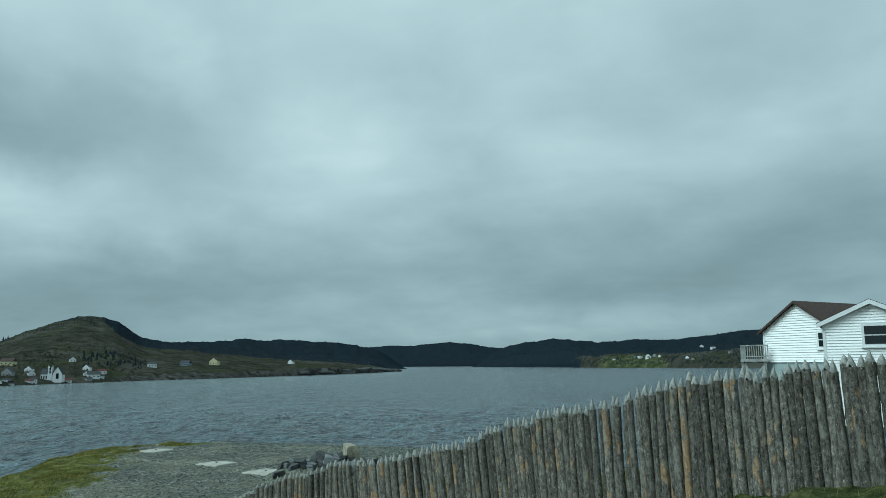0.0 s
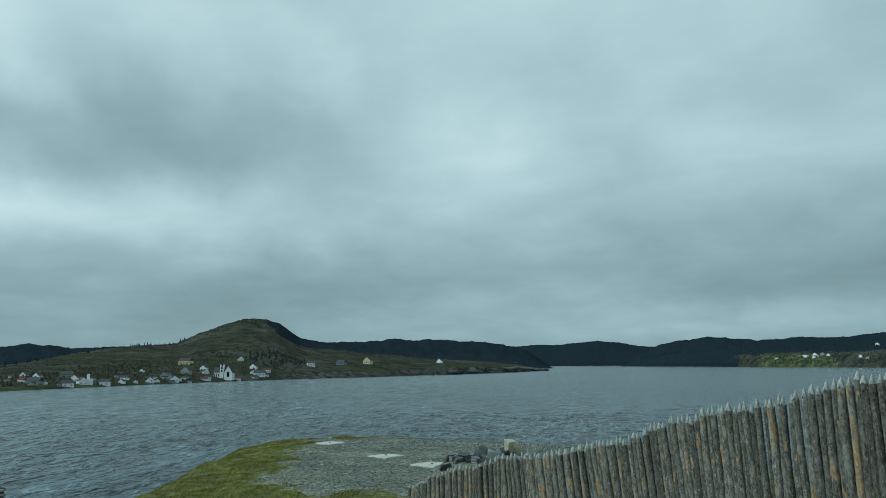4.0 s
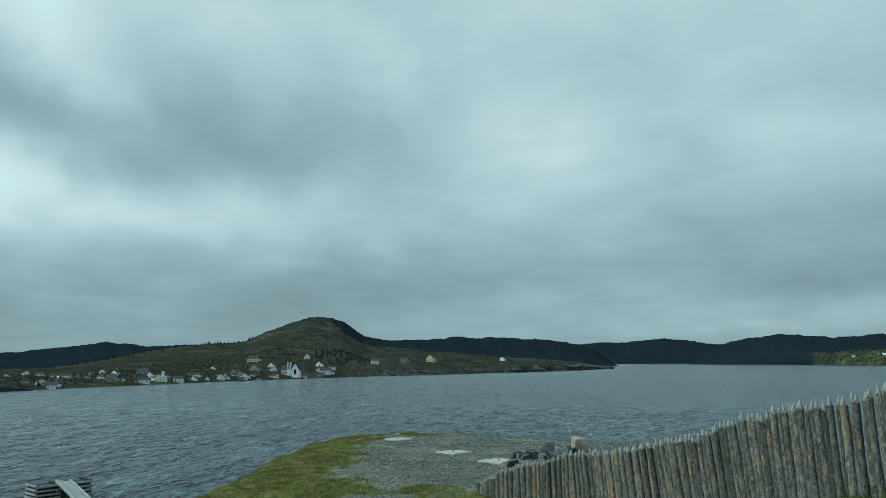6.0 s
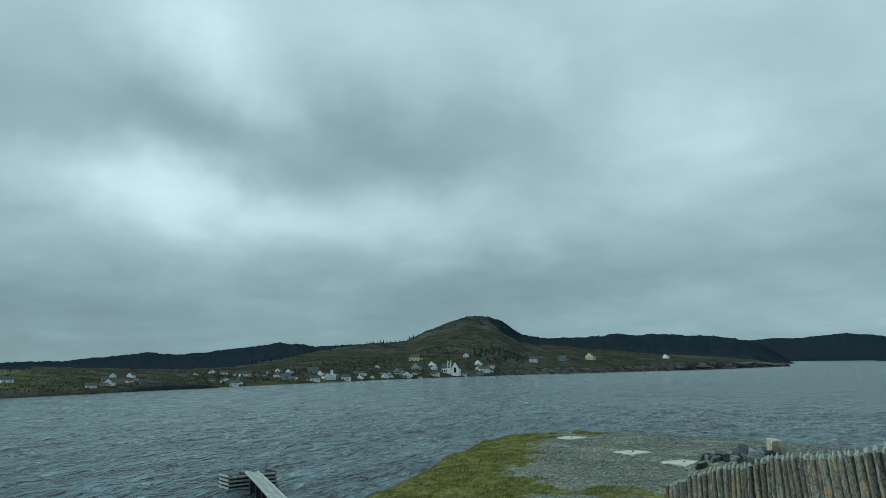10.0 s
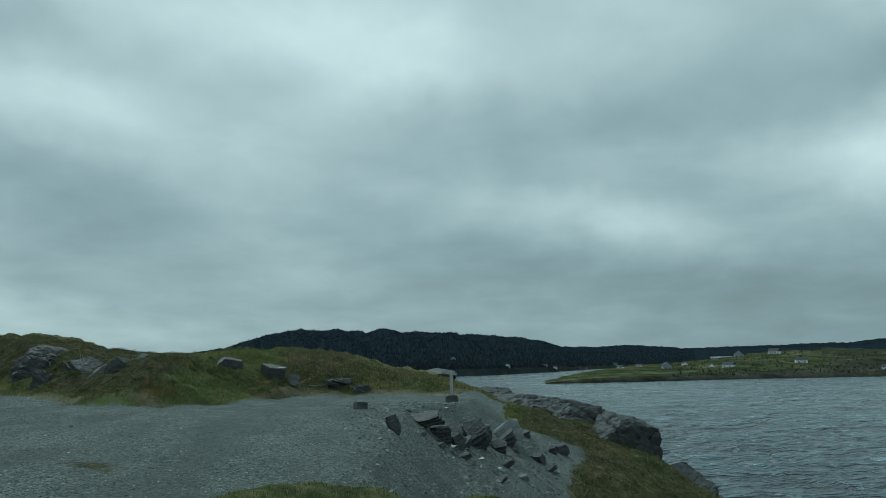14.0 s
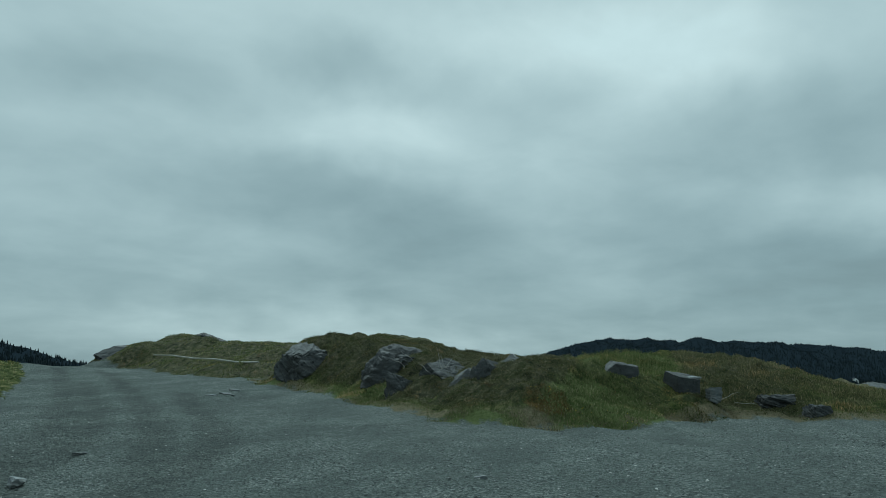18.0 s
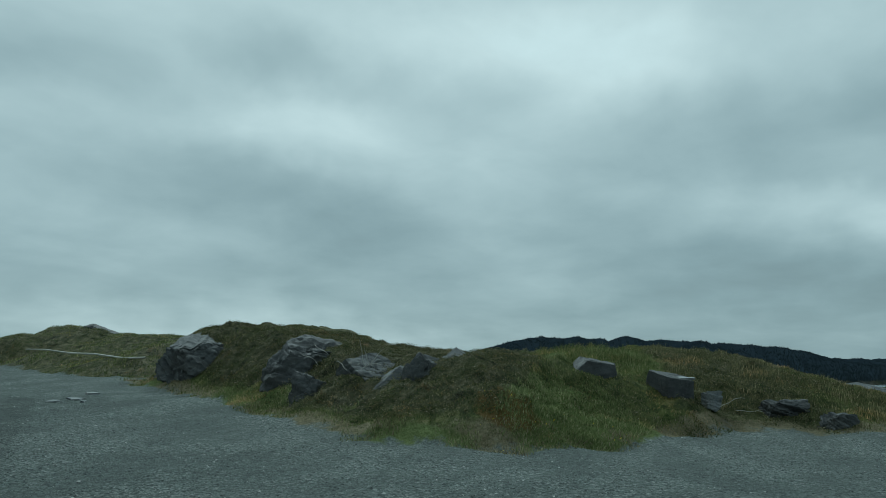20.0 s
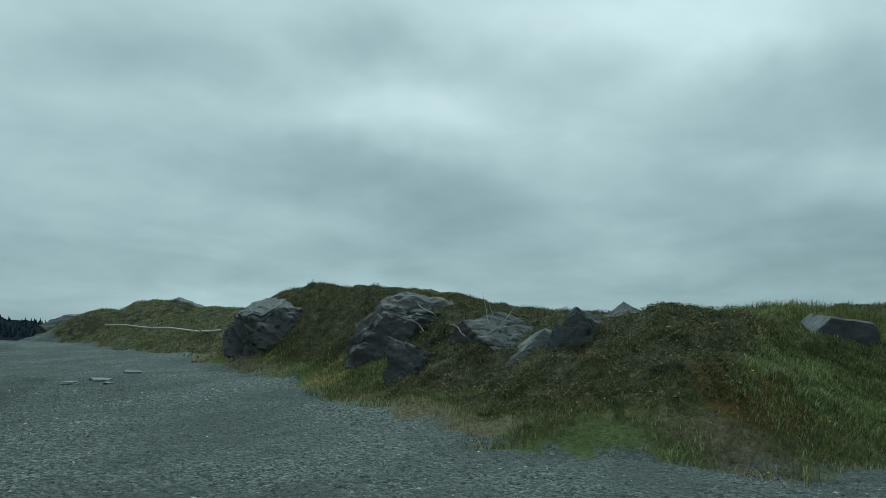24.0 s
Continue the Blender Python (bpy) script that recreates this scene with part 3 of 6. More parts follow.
def land(x, y):
    s = along_fence(x, y)
    slope = 9.78 - 0.185 * np.clip(s, -5.2, 60) - 0.22 * np.clip(s - 13, 0, 60) * step(-x, 6, 16)
    d = -(0.6 * (x + 26) + 0.8 * (y + 10))
    yard = 10.17 + 0.048 * np.clip(d, 0, 30) - 0.07 * np.clip(d - 33, 0, 60) - 0.27 * step(-x, 26, 34)
    e = y - yard_edge(x)
    bank = np.interp(x, (-45, -38, -30, -24, -16), (0.24, 0.24, 0.44, 0.66, 0.7))
    yard = yard - bank * np.clip(e, 0, 40) - 0.25 * np.clip(e, 0, 1.2)
    yard = with_mound(x, y, yard)
    n = beyond_pole(x, y)
    ends = step(-y, 19.0, 22.5) * step(y, -49, -45)
    yard = yard + ends * (0.6 * step(n, -2.2, 0.2) + 0.95 * step(n, 0, 4.5) - 0.12 * np.clip(n - 7, 0, 12)) + hump(x, y, -58.4, -32.2, 1.6, 1.6, 0, 0.15) + hump(x, y, -56.3, -34.3, 4.6, 4.6, 0, 1.15)
    yard = yard + hump(x, y, -46.5, -45.0, 5.5, 4.5, 20, 2.0) + hump(x, y, -45.5, -33.0, 6, 5, 40, 0.22)
    c = y - coast(x)
    yard = yard - 1.5 * np.clip(c, 0, 1.2) - 0.9 * np.clip(c - 1.2, 0, 30)
    west = step(-x, 5.5, 13)
    z = slope * (1 - west) + yard * west
    # the gravel point with the concrete slabs
    west_rim = np.interp(y, (18, 27.5, 36, 43, 50, 54, 58), (-19.5, -21.0, -22.3, -23.8, -24.9, -25.2, -25.0)) - x
    north_rim = y - np.interp(x, (-27, -24, -20, -15, -10, -4, 2), (52.0, 54.2, 55.6, 55.4, 54.0, 52.0, 49.0))
    out = 1.1 * np.log(np.exp(np.clip(west_rim / 1.1, -40, 40)) + np.exp(np.clip(north_rim / 1.1, -40, 40)) + np.exp(np.clip((x - 4.5) / 1.1, -40, 40)))
    point = 6.72 - 0.035 * np.clip(45 - y, 0, 30) - 0.028 * np.clip(-18 - x, 0, 20) - 0.05 * np.clip(out + 3, 0, 3) - 0.55 * np.clip(out, 0, 1.5) - 0.95 * np.clip(out - 1.5, 0, 30)
    point = point + hump(x, y, -5.9, 37.9, 3.4, 2.4, 0, 0.75)
    z = np.where(y > 18, np.maximum(z, point), z)
    z = np.where((s > 30) & (y > 18), point, z)
    far = np.sqrt((x + 10) ** 2 + (y - 5) ** 2)
    z = z - 0.05 * np.clip(far - 70, 0, 400)
    z = z - 0.35 * np.clip(x - 14, 0, 60)
    return np.maximum(z, -14)


def verge(x):
    """y at which the grass begins on the far side of the track."""
    return np.interp(x, (-60, -49.5, -38.8, -31.6, -26.3, -23.4, -22.2, -20, -14), (-42, -37.6, -26.7, -20.8, -16.7, -14.9, -14.4, -13.6, -12.6))


def ruts(x, y):
    """How worn the gravel is along the wheel tracks."""
    best = np.zeros_like(x)
    for pts in (((-44, -30.3), (-41.8, -28.2), (-32.7, -20.1), (-26.5, -14.8), (-23.8, -13.0), (-19, -9.6)), ((-46, -29.8), (-43.3, -27.2), (-36.8, -21.3), (-32, -17.2), (-26.8, -13.2), (-24.3, -11.4), (-18, -7.6)),
                ((-38, -23.9), (-30, -16.9), (-25.2, -13.3), (-21, -11.2)), ((-36, -18.6), (-30, -14.2), (-26, -11.4), (-20, -9.2), (-13, -6.2))):
        for (ax, ay), (bx, by) in zip(pts, pts[1:]):
            dx, dy = bx - ax, by - ay
            f = np.clip(((x - ax) * dx + (y - ay) * dy) / (dx * dx + dy * dy), 0, 1)
            best = np.maximum(best, 1 - step(np.hypot(x - ax - f * dx, y - ay - f * dy), 0.12, 0.5))
    return best


def turf(x, y):
    """1 where grass grows, 0 on bare gravel; and how much of it is brown heath."""
    e, m = y - yard_edge(x), mound_edge(y) - x
    g = step(m, -1.5, 1.3) * step(-y, -7, -4) * step(y, -21, -19)
    g = np.maximum(g, step(e, 3.4, 4.6) * step(-x, 20, 26) * step(-y, -20, -18))
    g = np.maximum(g, step(e, 0.6, 1.8) * step(-x, 32.5, 34.5))
    for cx, cy, rx, ry, turn in ((-46.5, -45, 6.5, 5.5, 20), (-14.3, -1.0, 1.5, 1.9, 10), (-9.5, 0.4, 3.5, 1.6, 0)):
        g = np.maximum(g, step(hump(x, y, cx, cy, rx, ry, turn, 1.0), 0.0, 0.35))
    g = np.maximum(g, step(beyond_pole(x, y), -2.4, -1.0) * step(-x, 38, 42) * step(-y, 19.5, 21))
    g = np.maximum(g, 0.5 * hump(x, y, -17.6, -4.4, 0.8, 2.0, 10, 1.0))
    g = np.maximum(g, step(verge(x) - y, -0.2, 0.9) * step(-x, 9, 12))
    near = step(14 - x, 0, 6) * step(x, -16, -10) * step(y, 2, 6) * (1 - step(along_fence(x, y), 22, 27))
    g = np.maximum(g, near)
    green_edge = np.interp(y, (24, 29.3, 33.2, 38, 42, 45, 51, 56), (-11.8, -13.6, -14.9, -16.6, -18.4, -19.2, -20.2, -20.0))
    g = np.maximum(g, step(green_edge - x + 3.2 * fbm(x * 0.45, y * 0.45, 6, 0.66), -1.8, 1.8) * step(y, 20, 24) * (0.62 + 0.38 * step(fbm(x * 0.9, y * 0.9 + 7, 3, 0.7), -0.24, -0.04)))
    g = np.maximum(g, 0.75 * step(y, 51.0, 53.5) * step(-x, 14, 19))
    g = np.maximum(g, 0.6 * step(hump(x, y, -10.9, 31.8, 1.9, 1.5, 0, 1.0), 0, 0.5))
    h = (0.25 + 0.65 * step(-y, 6.7, 7.7)) * step(m, 0.3, 1.4) * step(-y, -7, -4) + (0.95 - 0.5 * step(e, 4.5, 6.5)) * step(e, 1.0, 3.0) * step(-x, 25, 29)
    h = np.maximum(h, 0.35 * step(beyond_pole(x, y), -2, 0) * step(-y, 19, 21))
    h = h + 0.9 * hump(x, y, -17.6, -4.4, 1.5, 2.6, 10, 1.0) + 0.45 * step(y, -4.4, -3.4) * (1 - step(y, -1.4, -0.2))
    h = h + 0.3 * step(y, 18, 24)
    return g, np.clip(h, 0, 1)


def patches(x, y):
    """Where the turf is lush green, straw-coloured or rust-brown."""
    m = mound_edge(y) - x
    lush, rust = np.zeros_like(x), np.zeros_like(x)
    for cx, cy, rx, ry, turn in ((-37.5, -13.7, 1.9, 0.8, 55), (-33.2, -8.9, 0.7, 1.3, -10), (-34.3, -6.2, 1.9, 1.5, 0), (-35.9, -5.9, 1.9, 1.2, 10), (-34.9, -4.9, 1.6, 1.0, 20), (-41.2, -5.6, 3.0, 2.2, 0), (-40.6, -18.3, 1.0, 0.8, 0)):
        lush = np.maximum(lush, hump(x, y, cx, cy, rx, ry, turn, 1.0))
    rust = np.maximum(hump(x, y, -34.05, -7.35, 0.8, 0.7, 30, 1.0), 0.7 * hump(x, y, -40.5, 5.6, 3.2, 1.5, -40, 1.0))
    on_mound = step(-y, -7, -4) * step(y, -21, -19)
    straw = 0.85 * step(m, -1.4, -0.5) * (1 - step(m, 0.2, 0.9)) * on_mound + 0.6 * step(m, 3.0, 5.0) * step(y, -3.5, -1.5) * on_mound
    straw = np.maximum(straw, 0.38 * step(beyond_pole(x, y), -2.4, -1.0) * (1 - step(beyond_pole(x, y), 1.5, 3.5)) * step(-x, 38, 42))
    return lush, np.clip(straw, 0, 1), rust


def spread(lo, a, b, hi, fine, grow=1.16):
    mid = list(np.arange(a, b + 1e-6, fine))
    left, right, d = [], [], fine
    while (left[-1] if left else a) > lo:
        d *= grow
        left.append((left[-1] if left else a) - d)
    d = fine
    while (right[-1] if right else b) < hi:
        d *= grow
        right.append((right[-1] if right else b) + d)
    return np.array(left[::-1] + mid + right)


def sheet(name, xs, ys, z, material, attrs=None):
    gx, gy = np.meshgrid(xs, ys, indexing="ij")
    nx, ny = len(xs), len(ys)
    me = bpy.data.meshes.new(name)
    me.vertices.add(nx * ny)
    me.vertices.foreach_set("co", np.stack([gx, gy, z], -1).astype(np.float32).ravel())
    i = np.arange(nx * ny).reshape(nx, ny)
    quads = np.stack([i[:-1, :-1], i[1:, :-1], i[1:, 1:], i[:-1, 1:]], -1).reshape(-1, 4)
    me.loops.add(quads.size)
    me.loops.foreach_set("vertex_index", quads.astype(np.int32).ravel())
    me.polygons.add(len(quads))
    me.polygons.foreach_set("loop_start", np.arange(0, quads.size, 4, dtype=np.int32))
    me.polygons.foreach_set("use_smooth", np.ones(len(quads), bool))
    me.update(calc_edges=True)
    me.validate()
    me.materials.append(material)
    for key, values in (attrs or {}).items():
        me.attributes.new(key, "FLOAT", "POINT").data.foreach_set("value", np.asarray(values, np.float32).ravel())
    return me


def finer(values, a, b, fine):
    """The same lines, but closer together between a and b."""
    return np.concatenate([values[values < a], np.arange(a, b, fine), values[values >= b]])


gxs, gys = finer(spread(-4700, -62, 12, 4700, 0.3), -45, -32.4, 0.1), finer(spread(-4700, -46, 60, 4700, 0.33), -19.5, 5.0, 0.1)
GX, GY = np.meshgrid(gxs, gys, indexing="ij")
GZ = land(GX, GY)
GRASS, HEATH = turf(GX, GY)
RUT, PALE = ruts(GX, GY), step(GY, 21, 26)
GZ = GZ - 0.035 * RUT
rough_amt = 0.05 + 0.3 * np.clip(GRASS, 0, 1)
# pillows of heath with creases between them
heathy = step(mound_edge(GY) - GX, 0.1, 1.2) * step(-GY, -7, -4) * step(GY, -20.5, -19)
GZ = GZ + heathy * (0.26 * np.abs(fbm(GX * 0.9, GY * 0.9, 2)) + 0.20 * np.abs(fbm(GX * 2.3 + 4, GY * 2.3, 2)) + 0.09 * np.abs(fbm(GX * 5.5, GY * 5.5 + 9, 2)) - 0.10)
LUSH, STRAW, RUST = patches(GX, GY)
GZ = GZ + rough_amt * (1 - 0.6 * heathy) * fbm(GX * 0.8, GY * 0.8, 4) + 0.035 * fbm(GX * 2.3, GY * 2.3, 2)
tagged(new("ground", sheet("ground", gxs, gys, GZ, M_GROUND, {"grass": GRASS, "heath": HEATH, "rut": RUT, "pale": PALE, "lush": LUSH, "straw": STRAW, "rust": RUST})), "grey gravel yard with turf banks above the sea", "ground", kind="structure")


def ground_z(x, y):
    return float(np.interp(0, (0, 1), (float(land(np.array([x], float), np.array([y], float))[0]), 0)))


# ---- the sea ----
sxs, sys_ = spread(-4800, -130, 60, 4800, 0.7, 1.1), spread(-4800, 4, 180, 4800, 0.7, 1.1)
SX, SY = np.meshgrid(sxs, sys_, indexing="ij")
SZ = (0.22 * fbm(SX * 0.12 + SY * 0.05, SY * 0.26, 3) + 0.3 * fbm(SX * 0.36 + SY * 0.1, SY * 0.5, 2, 0.6)) * step(400 - np.hypot(SX, SY), 0, 250)
# the mask of the painted sky reflection grows towards -x and +y
tagged(new("water", sheet("water", sxs, sys_, SZ, M_SEA, {"sky_sheen": step(-SX, 10, 170) * step(SY, 30, 90)})), "dark grey-blue choppy bay with small whitecaps", "sea", kind="structure")

# ---- the far shores, laid out by heading and distance from the yard ----
HUB = np.array((-4.0, 0.0))
EYE = 11.8


class Shore:
    """A hillside between its waterline and its crest, by heading (degrees to the left of +y)."""

    def __init__(self, heads, shore, crest, dist, bulge=0.8, rough=1.0, seed=0.0, steep=None):
        self.heads, self.shore, self.crest, self.dist = heads, shore, crest, dist
        self.bulge, self.rough, self.seed = bulge, rough, seed
        self.steep = steep or (1.2,) * len(heads)

    def at(self, az, u):
        s, d = np.interp(az, self.heads, self.shore), np.interp(az, self.heads, self.dist)
        top = EYE + d * np.tan(np.radians(np.interp(az, self.heads, self.crest)))
        r = s + u * (d - s)
        rise = np.where(u <= 1, np.clip(u, 0, 1) ** self.bulge, 1 - 0.6 * (u - 1))
        bumps = fbm(az * 1.2 + self.seed, u * 4 + self.seed, 3) * np.clip(top, 3, 60) * 0.22 * self.rough * np.clip(u * (1.15 - u) * 4, 0, 1)
        cliff = np.clip(u * 40, 0, 1) * np.interp(az, self.heads, self.steep)
        crest_bumps = fbm(az * 6 + self.seed, az * 0 + 3.3, 4) * 0.0012 * d
        z = np.where(u <= 0, -4 + 4 * np.clip(1 + u * 40, 0, 1), np.maximum(rise * (top - 1.2) + cliff * (1 + 0.9 * fbm(az * 5, u * 0 + 1.5, 4) * np.clip(1 - u * 6, 0, 1)) + bumps, 0.5 * np.interp(az, self.heads, self.steep))) + crest_bumps * np.clip(u, 0, 1)
        a = np.radians(az)
        return HUB[0] - np.sin(a) * r, HUB[1] + np.cos(a) * r, z

    def build(self, name, label, wood, field, da=0.15):
        az = np.arange(self.heads[0], self.heads[-1] + da, da)
        us = np.concatenate([[-0.03, 0.0, 0.006, 0.015], np.linspace(0.03, 1.0, 44), [1.06, 1.15, 1.3, 1.6]])
        a, u = np.meshgrid(az, us, indexing="ij")
        x, y, z = self.at(a, u)
        n, k = x.shape
        i = np.arange(n * k).reshape(n, k)
        quads = np.stack([i[:-1, :-1], i[:-1, 1:], i[1:, 1:], i[1:, :-1]], -1).reshape(-1, 4)
        me = raw_mesh(name, np.stack([x, y, z], -1).reshape(-1, 3).tolist(), quads.tolist(), M_HILL, True)
        me.attributes.new("wood", "FLOAT", "POINT").data.foreach_set("value", np.asarray(wood(a, u), np.float32).ravel())
        me.attributes.new("field", "FLOAT", "POINT").data.foreach_set("value", np.asarray(field(a, u), np.float32).ravel())
        bare = step(0.055 - u, 0, 0.03) * np.clip((np.interp(a, self.heads, self.steep) - 1.0) / 2.0, 0, 1)
        me.attributes.new("cliff", "FLOAT", "POINT").data.foreach_set("value", np.asarray(bare, np.float32).ravel())
        return tagged(new(name, me), label, "hill", kind="structure")

    def spot(self, az, el):
        """Where the sight line from the yard at that heading and height angle meets the hillside."""
        u = np.linspace(0.004, 1.0, 400)
        x, y, z = self.at(np.full_like(u, az), u)
        r = np.hypot(x - HUB[0], y - HUB[1])
        hit = np.nonzero(z >= EYE + r * math.tan(radians(el)))[0]
        k = hit[0] if len(hit) else 399
        return Vector((x[k], y[k], z[k])), float(r[k])


# the village peninsula with its domed hill
VILLAGE = Shore(
    (4.6, 5.5, 8, 11, 14, 16, 18, 20.6, 21.9, 23.4, 24.3, 26.0, 27.4, 28.8, 30.6, 34, 37, 40, 43, 47, 52, 56),
    (1250, 1150, 1000, 900, 830, 780, 745, 715, 695, 670, 655, 640, 620, 600, 575, 530, 495, 465, 440, 415, 385, 365),
    (-0.3, 0.0, 0.12, 0.42, 0.9, 1.25, 1.45, 1.66, 1.95, 3.0, 3.36, 3.4, 3.02, 2.45, 1.62, 1.42, 0.95, 0.35, -0.1, -0.25, -0.1, 0.05),
    (1290, 1260, 1250, 1250, 1250, 1250, 1250, 1230, 1200, 1180, 1170, 1150, 1130, 1100, 1080, 1000, 900, 760, 700, 640, 560, 520), 1.0, 0.18, 2.0, (3, 4, 7, 7, 4, 3.5, 3.5, 3, 2.5, 2, 1.5) + (1.2,) * 11)
VILLAGE.build("village_hill", "heath-covered peninsula with a domed hill above a village",
              lambda a, u: 0.12 + 0.36 * step(u, 0.6, 1.0) * step(33 - a, 0, 3) + 0.7 * step(u, 0.55, 0.8) * step(24.5 - a, 0, 1.5) + 0.25 * step(20 - a, 0, 4) * step(u, 0.35, 0.6),
              lambda a, u: 0.5 * step(0.35 - u, 0, 0.3) * (0.4 + 0.6 * step(a, 30, 36)) + 0.25 * step(15 - a, 0, 4) * step(0.6 - u, 0, 0.3))
# wooded ridge behind the point
RIDGE = Shore((3.2, 3.9, 4.6, 5.4, 6.2, 7, 10, 13, 15.3, 16.2, 19, 22, 30), (1900,) * 13, (-0.4, 0.1, 0.62, 1.05, 1.32, 1.5, 1.72, 1.86, 1.92, 1.78, 1.7, 1.5, 1.2), (2300,) * 13, 0.6, 0.5, 5.0)
RIDGE.build("wooded_ridge", "dark spruce-covered ridge beyond the point", lambda a, u: 1.0 + 0 * u, lambda a, u: 0 * u)
HEADS = Shore((-6, -4.6, -3, -1.5, 0, 1.5, 2.7, 4.5, 6.2, 9), (3600,) * 10, (0.9, 1.1, 1.22, 1.45, 1.62, 1.52, 1.36, 1.36, 1.28, 1.2), (4100,) * 10, 0.6, 0.4, 9.0)
HEADS.build("bay_head_hills", "blue-grey wooded hills at the head of the bay", lambda a, u: 1.0 + 0 * u, lambda a, u: 0 * u)
EAST = Shore((-36, -30, -25, -22, -18.4, -15.3, -13.7, -11, -9.5, -7.9, -6, -4.4, -2.9, -1.8), (1500, 1500, 1500, 1500, 1600, 1700, 1750, 1850, 2000, 2200, 2400, 2500, 2600, 2650), (2.6, 2.5, 2.4, 2.2, 1.84, 1.56, 1.68, 1.48, 1.62, 1.77, 1.58, 1.28, 0.6, -0.3), (2400, 2400, 2400, 2450, 2500, 2550, 2600, 2650, 2700, 2750, 2800, 2850, 2900, 2920), 0.55, 0.6, 13.0)
EAST.build("east_shore_hills", "dark wooded hills across the bay with a few houses", lambda a, u: 0.25 + 0.8 * step(u, 0.08, 0.3) + 0.4 * step(a, -10.5, -9), lambda a, u: 0.3 * step(0.16 - u, 0, 0.12) * step(-10 - a, 0, 1.5) + 0.5 * step(0.2 - u, 0, 0.08) * step(a, -16.5, -15) * step(-10.5 - a, 0, 1))
# hills behind the village's low end
BACK = Shore((30, 34, 35.3, 37.3, 38.8, 39.7, 41.3, 43, 45, 47.2, 49, 54.2, 58, 61.6, 64.6, 66.3, 68.4, 72), (1500,) * 18, (1.2, 1.35, 1.43, 1.28, 1.5, 1.55, 1.42, 1.2, 0.9, 0.8, 0.92, 0.42, 0.3, 0.22, 0.14, 0.32, 0.42, 0.3), (2300,) * 18, 0.6, 0.6, 17.0)
BACK.build("back_hills", "dark forested hills behind the village", lambda a, u: 1.0 + 0 * u, lambda a, u: 0 * u)
# the green point
GREEN = Shore((43, 45, 47, 50, 53, 56, 58.5, 61, 64, 66.5, 68.5, 71, 73.5, 74.8, 75.6), (425, 415, 405, 385, 365, 350, 340, 330, 318, 307, 301, 295, 290, 288, 287), (-1.5, -0.85, -0.35, -0.25, -0.15, -0.05, -0.1, -0.35, -0.75, -0.95, -1.1, -1.5, -1.9, -2.1, -2.4), (440, 500, 550, 550, 540, 530, 520, 500, 470, 440, 410, 370, 330, 305, 292), 0.75, 0.5, 21.0, (-1.5,) + (1.2,) * 11 + (0.9, 0.3, -2.5))
GREEN.build("green_point", "low grassy point with a rocky waterline and houses", lambda a, u: 0.12 + 0.35 * step(53 - a, 0, 6) + 0.2 * step(0.08 - u, 0, 0.08), lambda a, u: 0.62 * step(u, 0.04, 0.12) * (0.75 + 0.25 * step(a, 54, 58)))
WEST = Shore((63, 65, 68.4, 70.9, 73.3, 74.6, 78.3, 82.4, 85.2, 86.3, 87.7, 90, 92, 93.8, 95.4, 96.6, 97.8, 100, 105, 114), (620, 600, 560, 520, 470, 450, 400, 380, 370, 365, 360, 360, 360, 360, 360, 360, 360, 360, 360, 360), (0.0, 0.05, 0.34, 0.24, 0.42, 0.76, 1.24, 1.5, 1.56, 1.74, 1.5, 1.66, 1.7, 1.62, 1.4, 0.95, 0.54, 0.22, -0.25, -0.6), (1300, 1250, 1200, 1150, 1080, 1050, 1000, 950, 930, 920, 910, 900, 900, 900, 900, 900, 900, 900, 900, 900), 0.55, 0.7, 25.0)
WEST.build("west_shore_hills", "dark spruce-covered hill across the cove", lambda a, u: 0.5 + 0.7 * step(u, 0.01, 0.06), lambda a, u: 0.42 * step(0.05 - u, 0, 0.03))
FARW = Shore((127, 130.3, 131.6, 132.9, 134.4, 138, 144), (420,) * 7, (-0.6, 0.14, 0.5, 0.98, 1.28, 1.8, 2.4), (700,) * 7, 0.6, 0.5, 29.0)
FARW.build("inland_hill", "dark spruce-covered hill beyond the rise", lambda a, u: 1.0 + 0 * u, lambda a, u: 0 * u)


def spruces(name, shore, a0, a1, u0, u1, count, tall, label, seed, wide=1.0):
    """Many small spruces, too far off to count."""
    rng = np.random.RandomState(seed)
    az, u = rng.uniform(a0, a1, count), u0 + (u1 - u0) * rng.uniform(0, 1, count) ** (0.8 if shore.bulge > 0.9 else 1.9)
    x, y, z = shore.at(az, u)
    h, w = tall * rng.uniform(0.55, 1.25, count), wide * tall * rng.uniform(0.16, 0.3, count)
    turn = rng.uniform(0, 6.28, count)
    verts, faces = np.zeros((count, 10, 3)), []
    for k in range(5):
        a = turn + k * 2 * math.pi / 5
        verts[:, k] = np.stack([x + w * np.cos(a), y + w * np.sin(a), z + h * 0.05], -1)
        a = a + 0.6
        verts[:, 5 + k] = np.stack([x + 0.55 * w * np.cos(a), y + 0.55 * w * np.sin(a), z + h * rng.uniform(0.42, 0.55, count)], -1)
    tips = np.stack([x, y, z + h], -1)[:, None]
    verts = np.concatenate([verts, tips], 1).reshape(-1, 3)
    for n in range(count):
        b = n * 11
        for k in range(5):
            j = (k + 1) % 5
            faces += [(b + k, b + j, b + 5 + k), (b + j, b + 5 + j, b + 5 + k), (b + 5 + k, b + 5 + j, b + 10)]
    tagged(new(name, raw_mesh(name, verts, faces, M_SCRUB if name == "scrub" else M_SPRUCE)), label, "trees", kind="stuff")


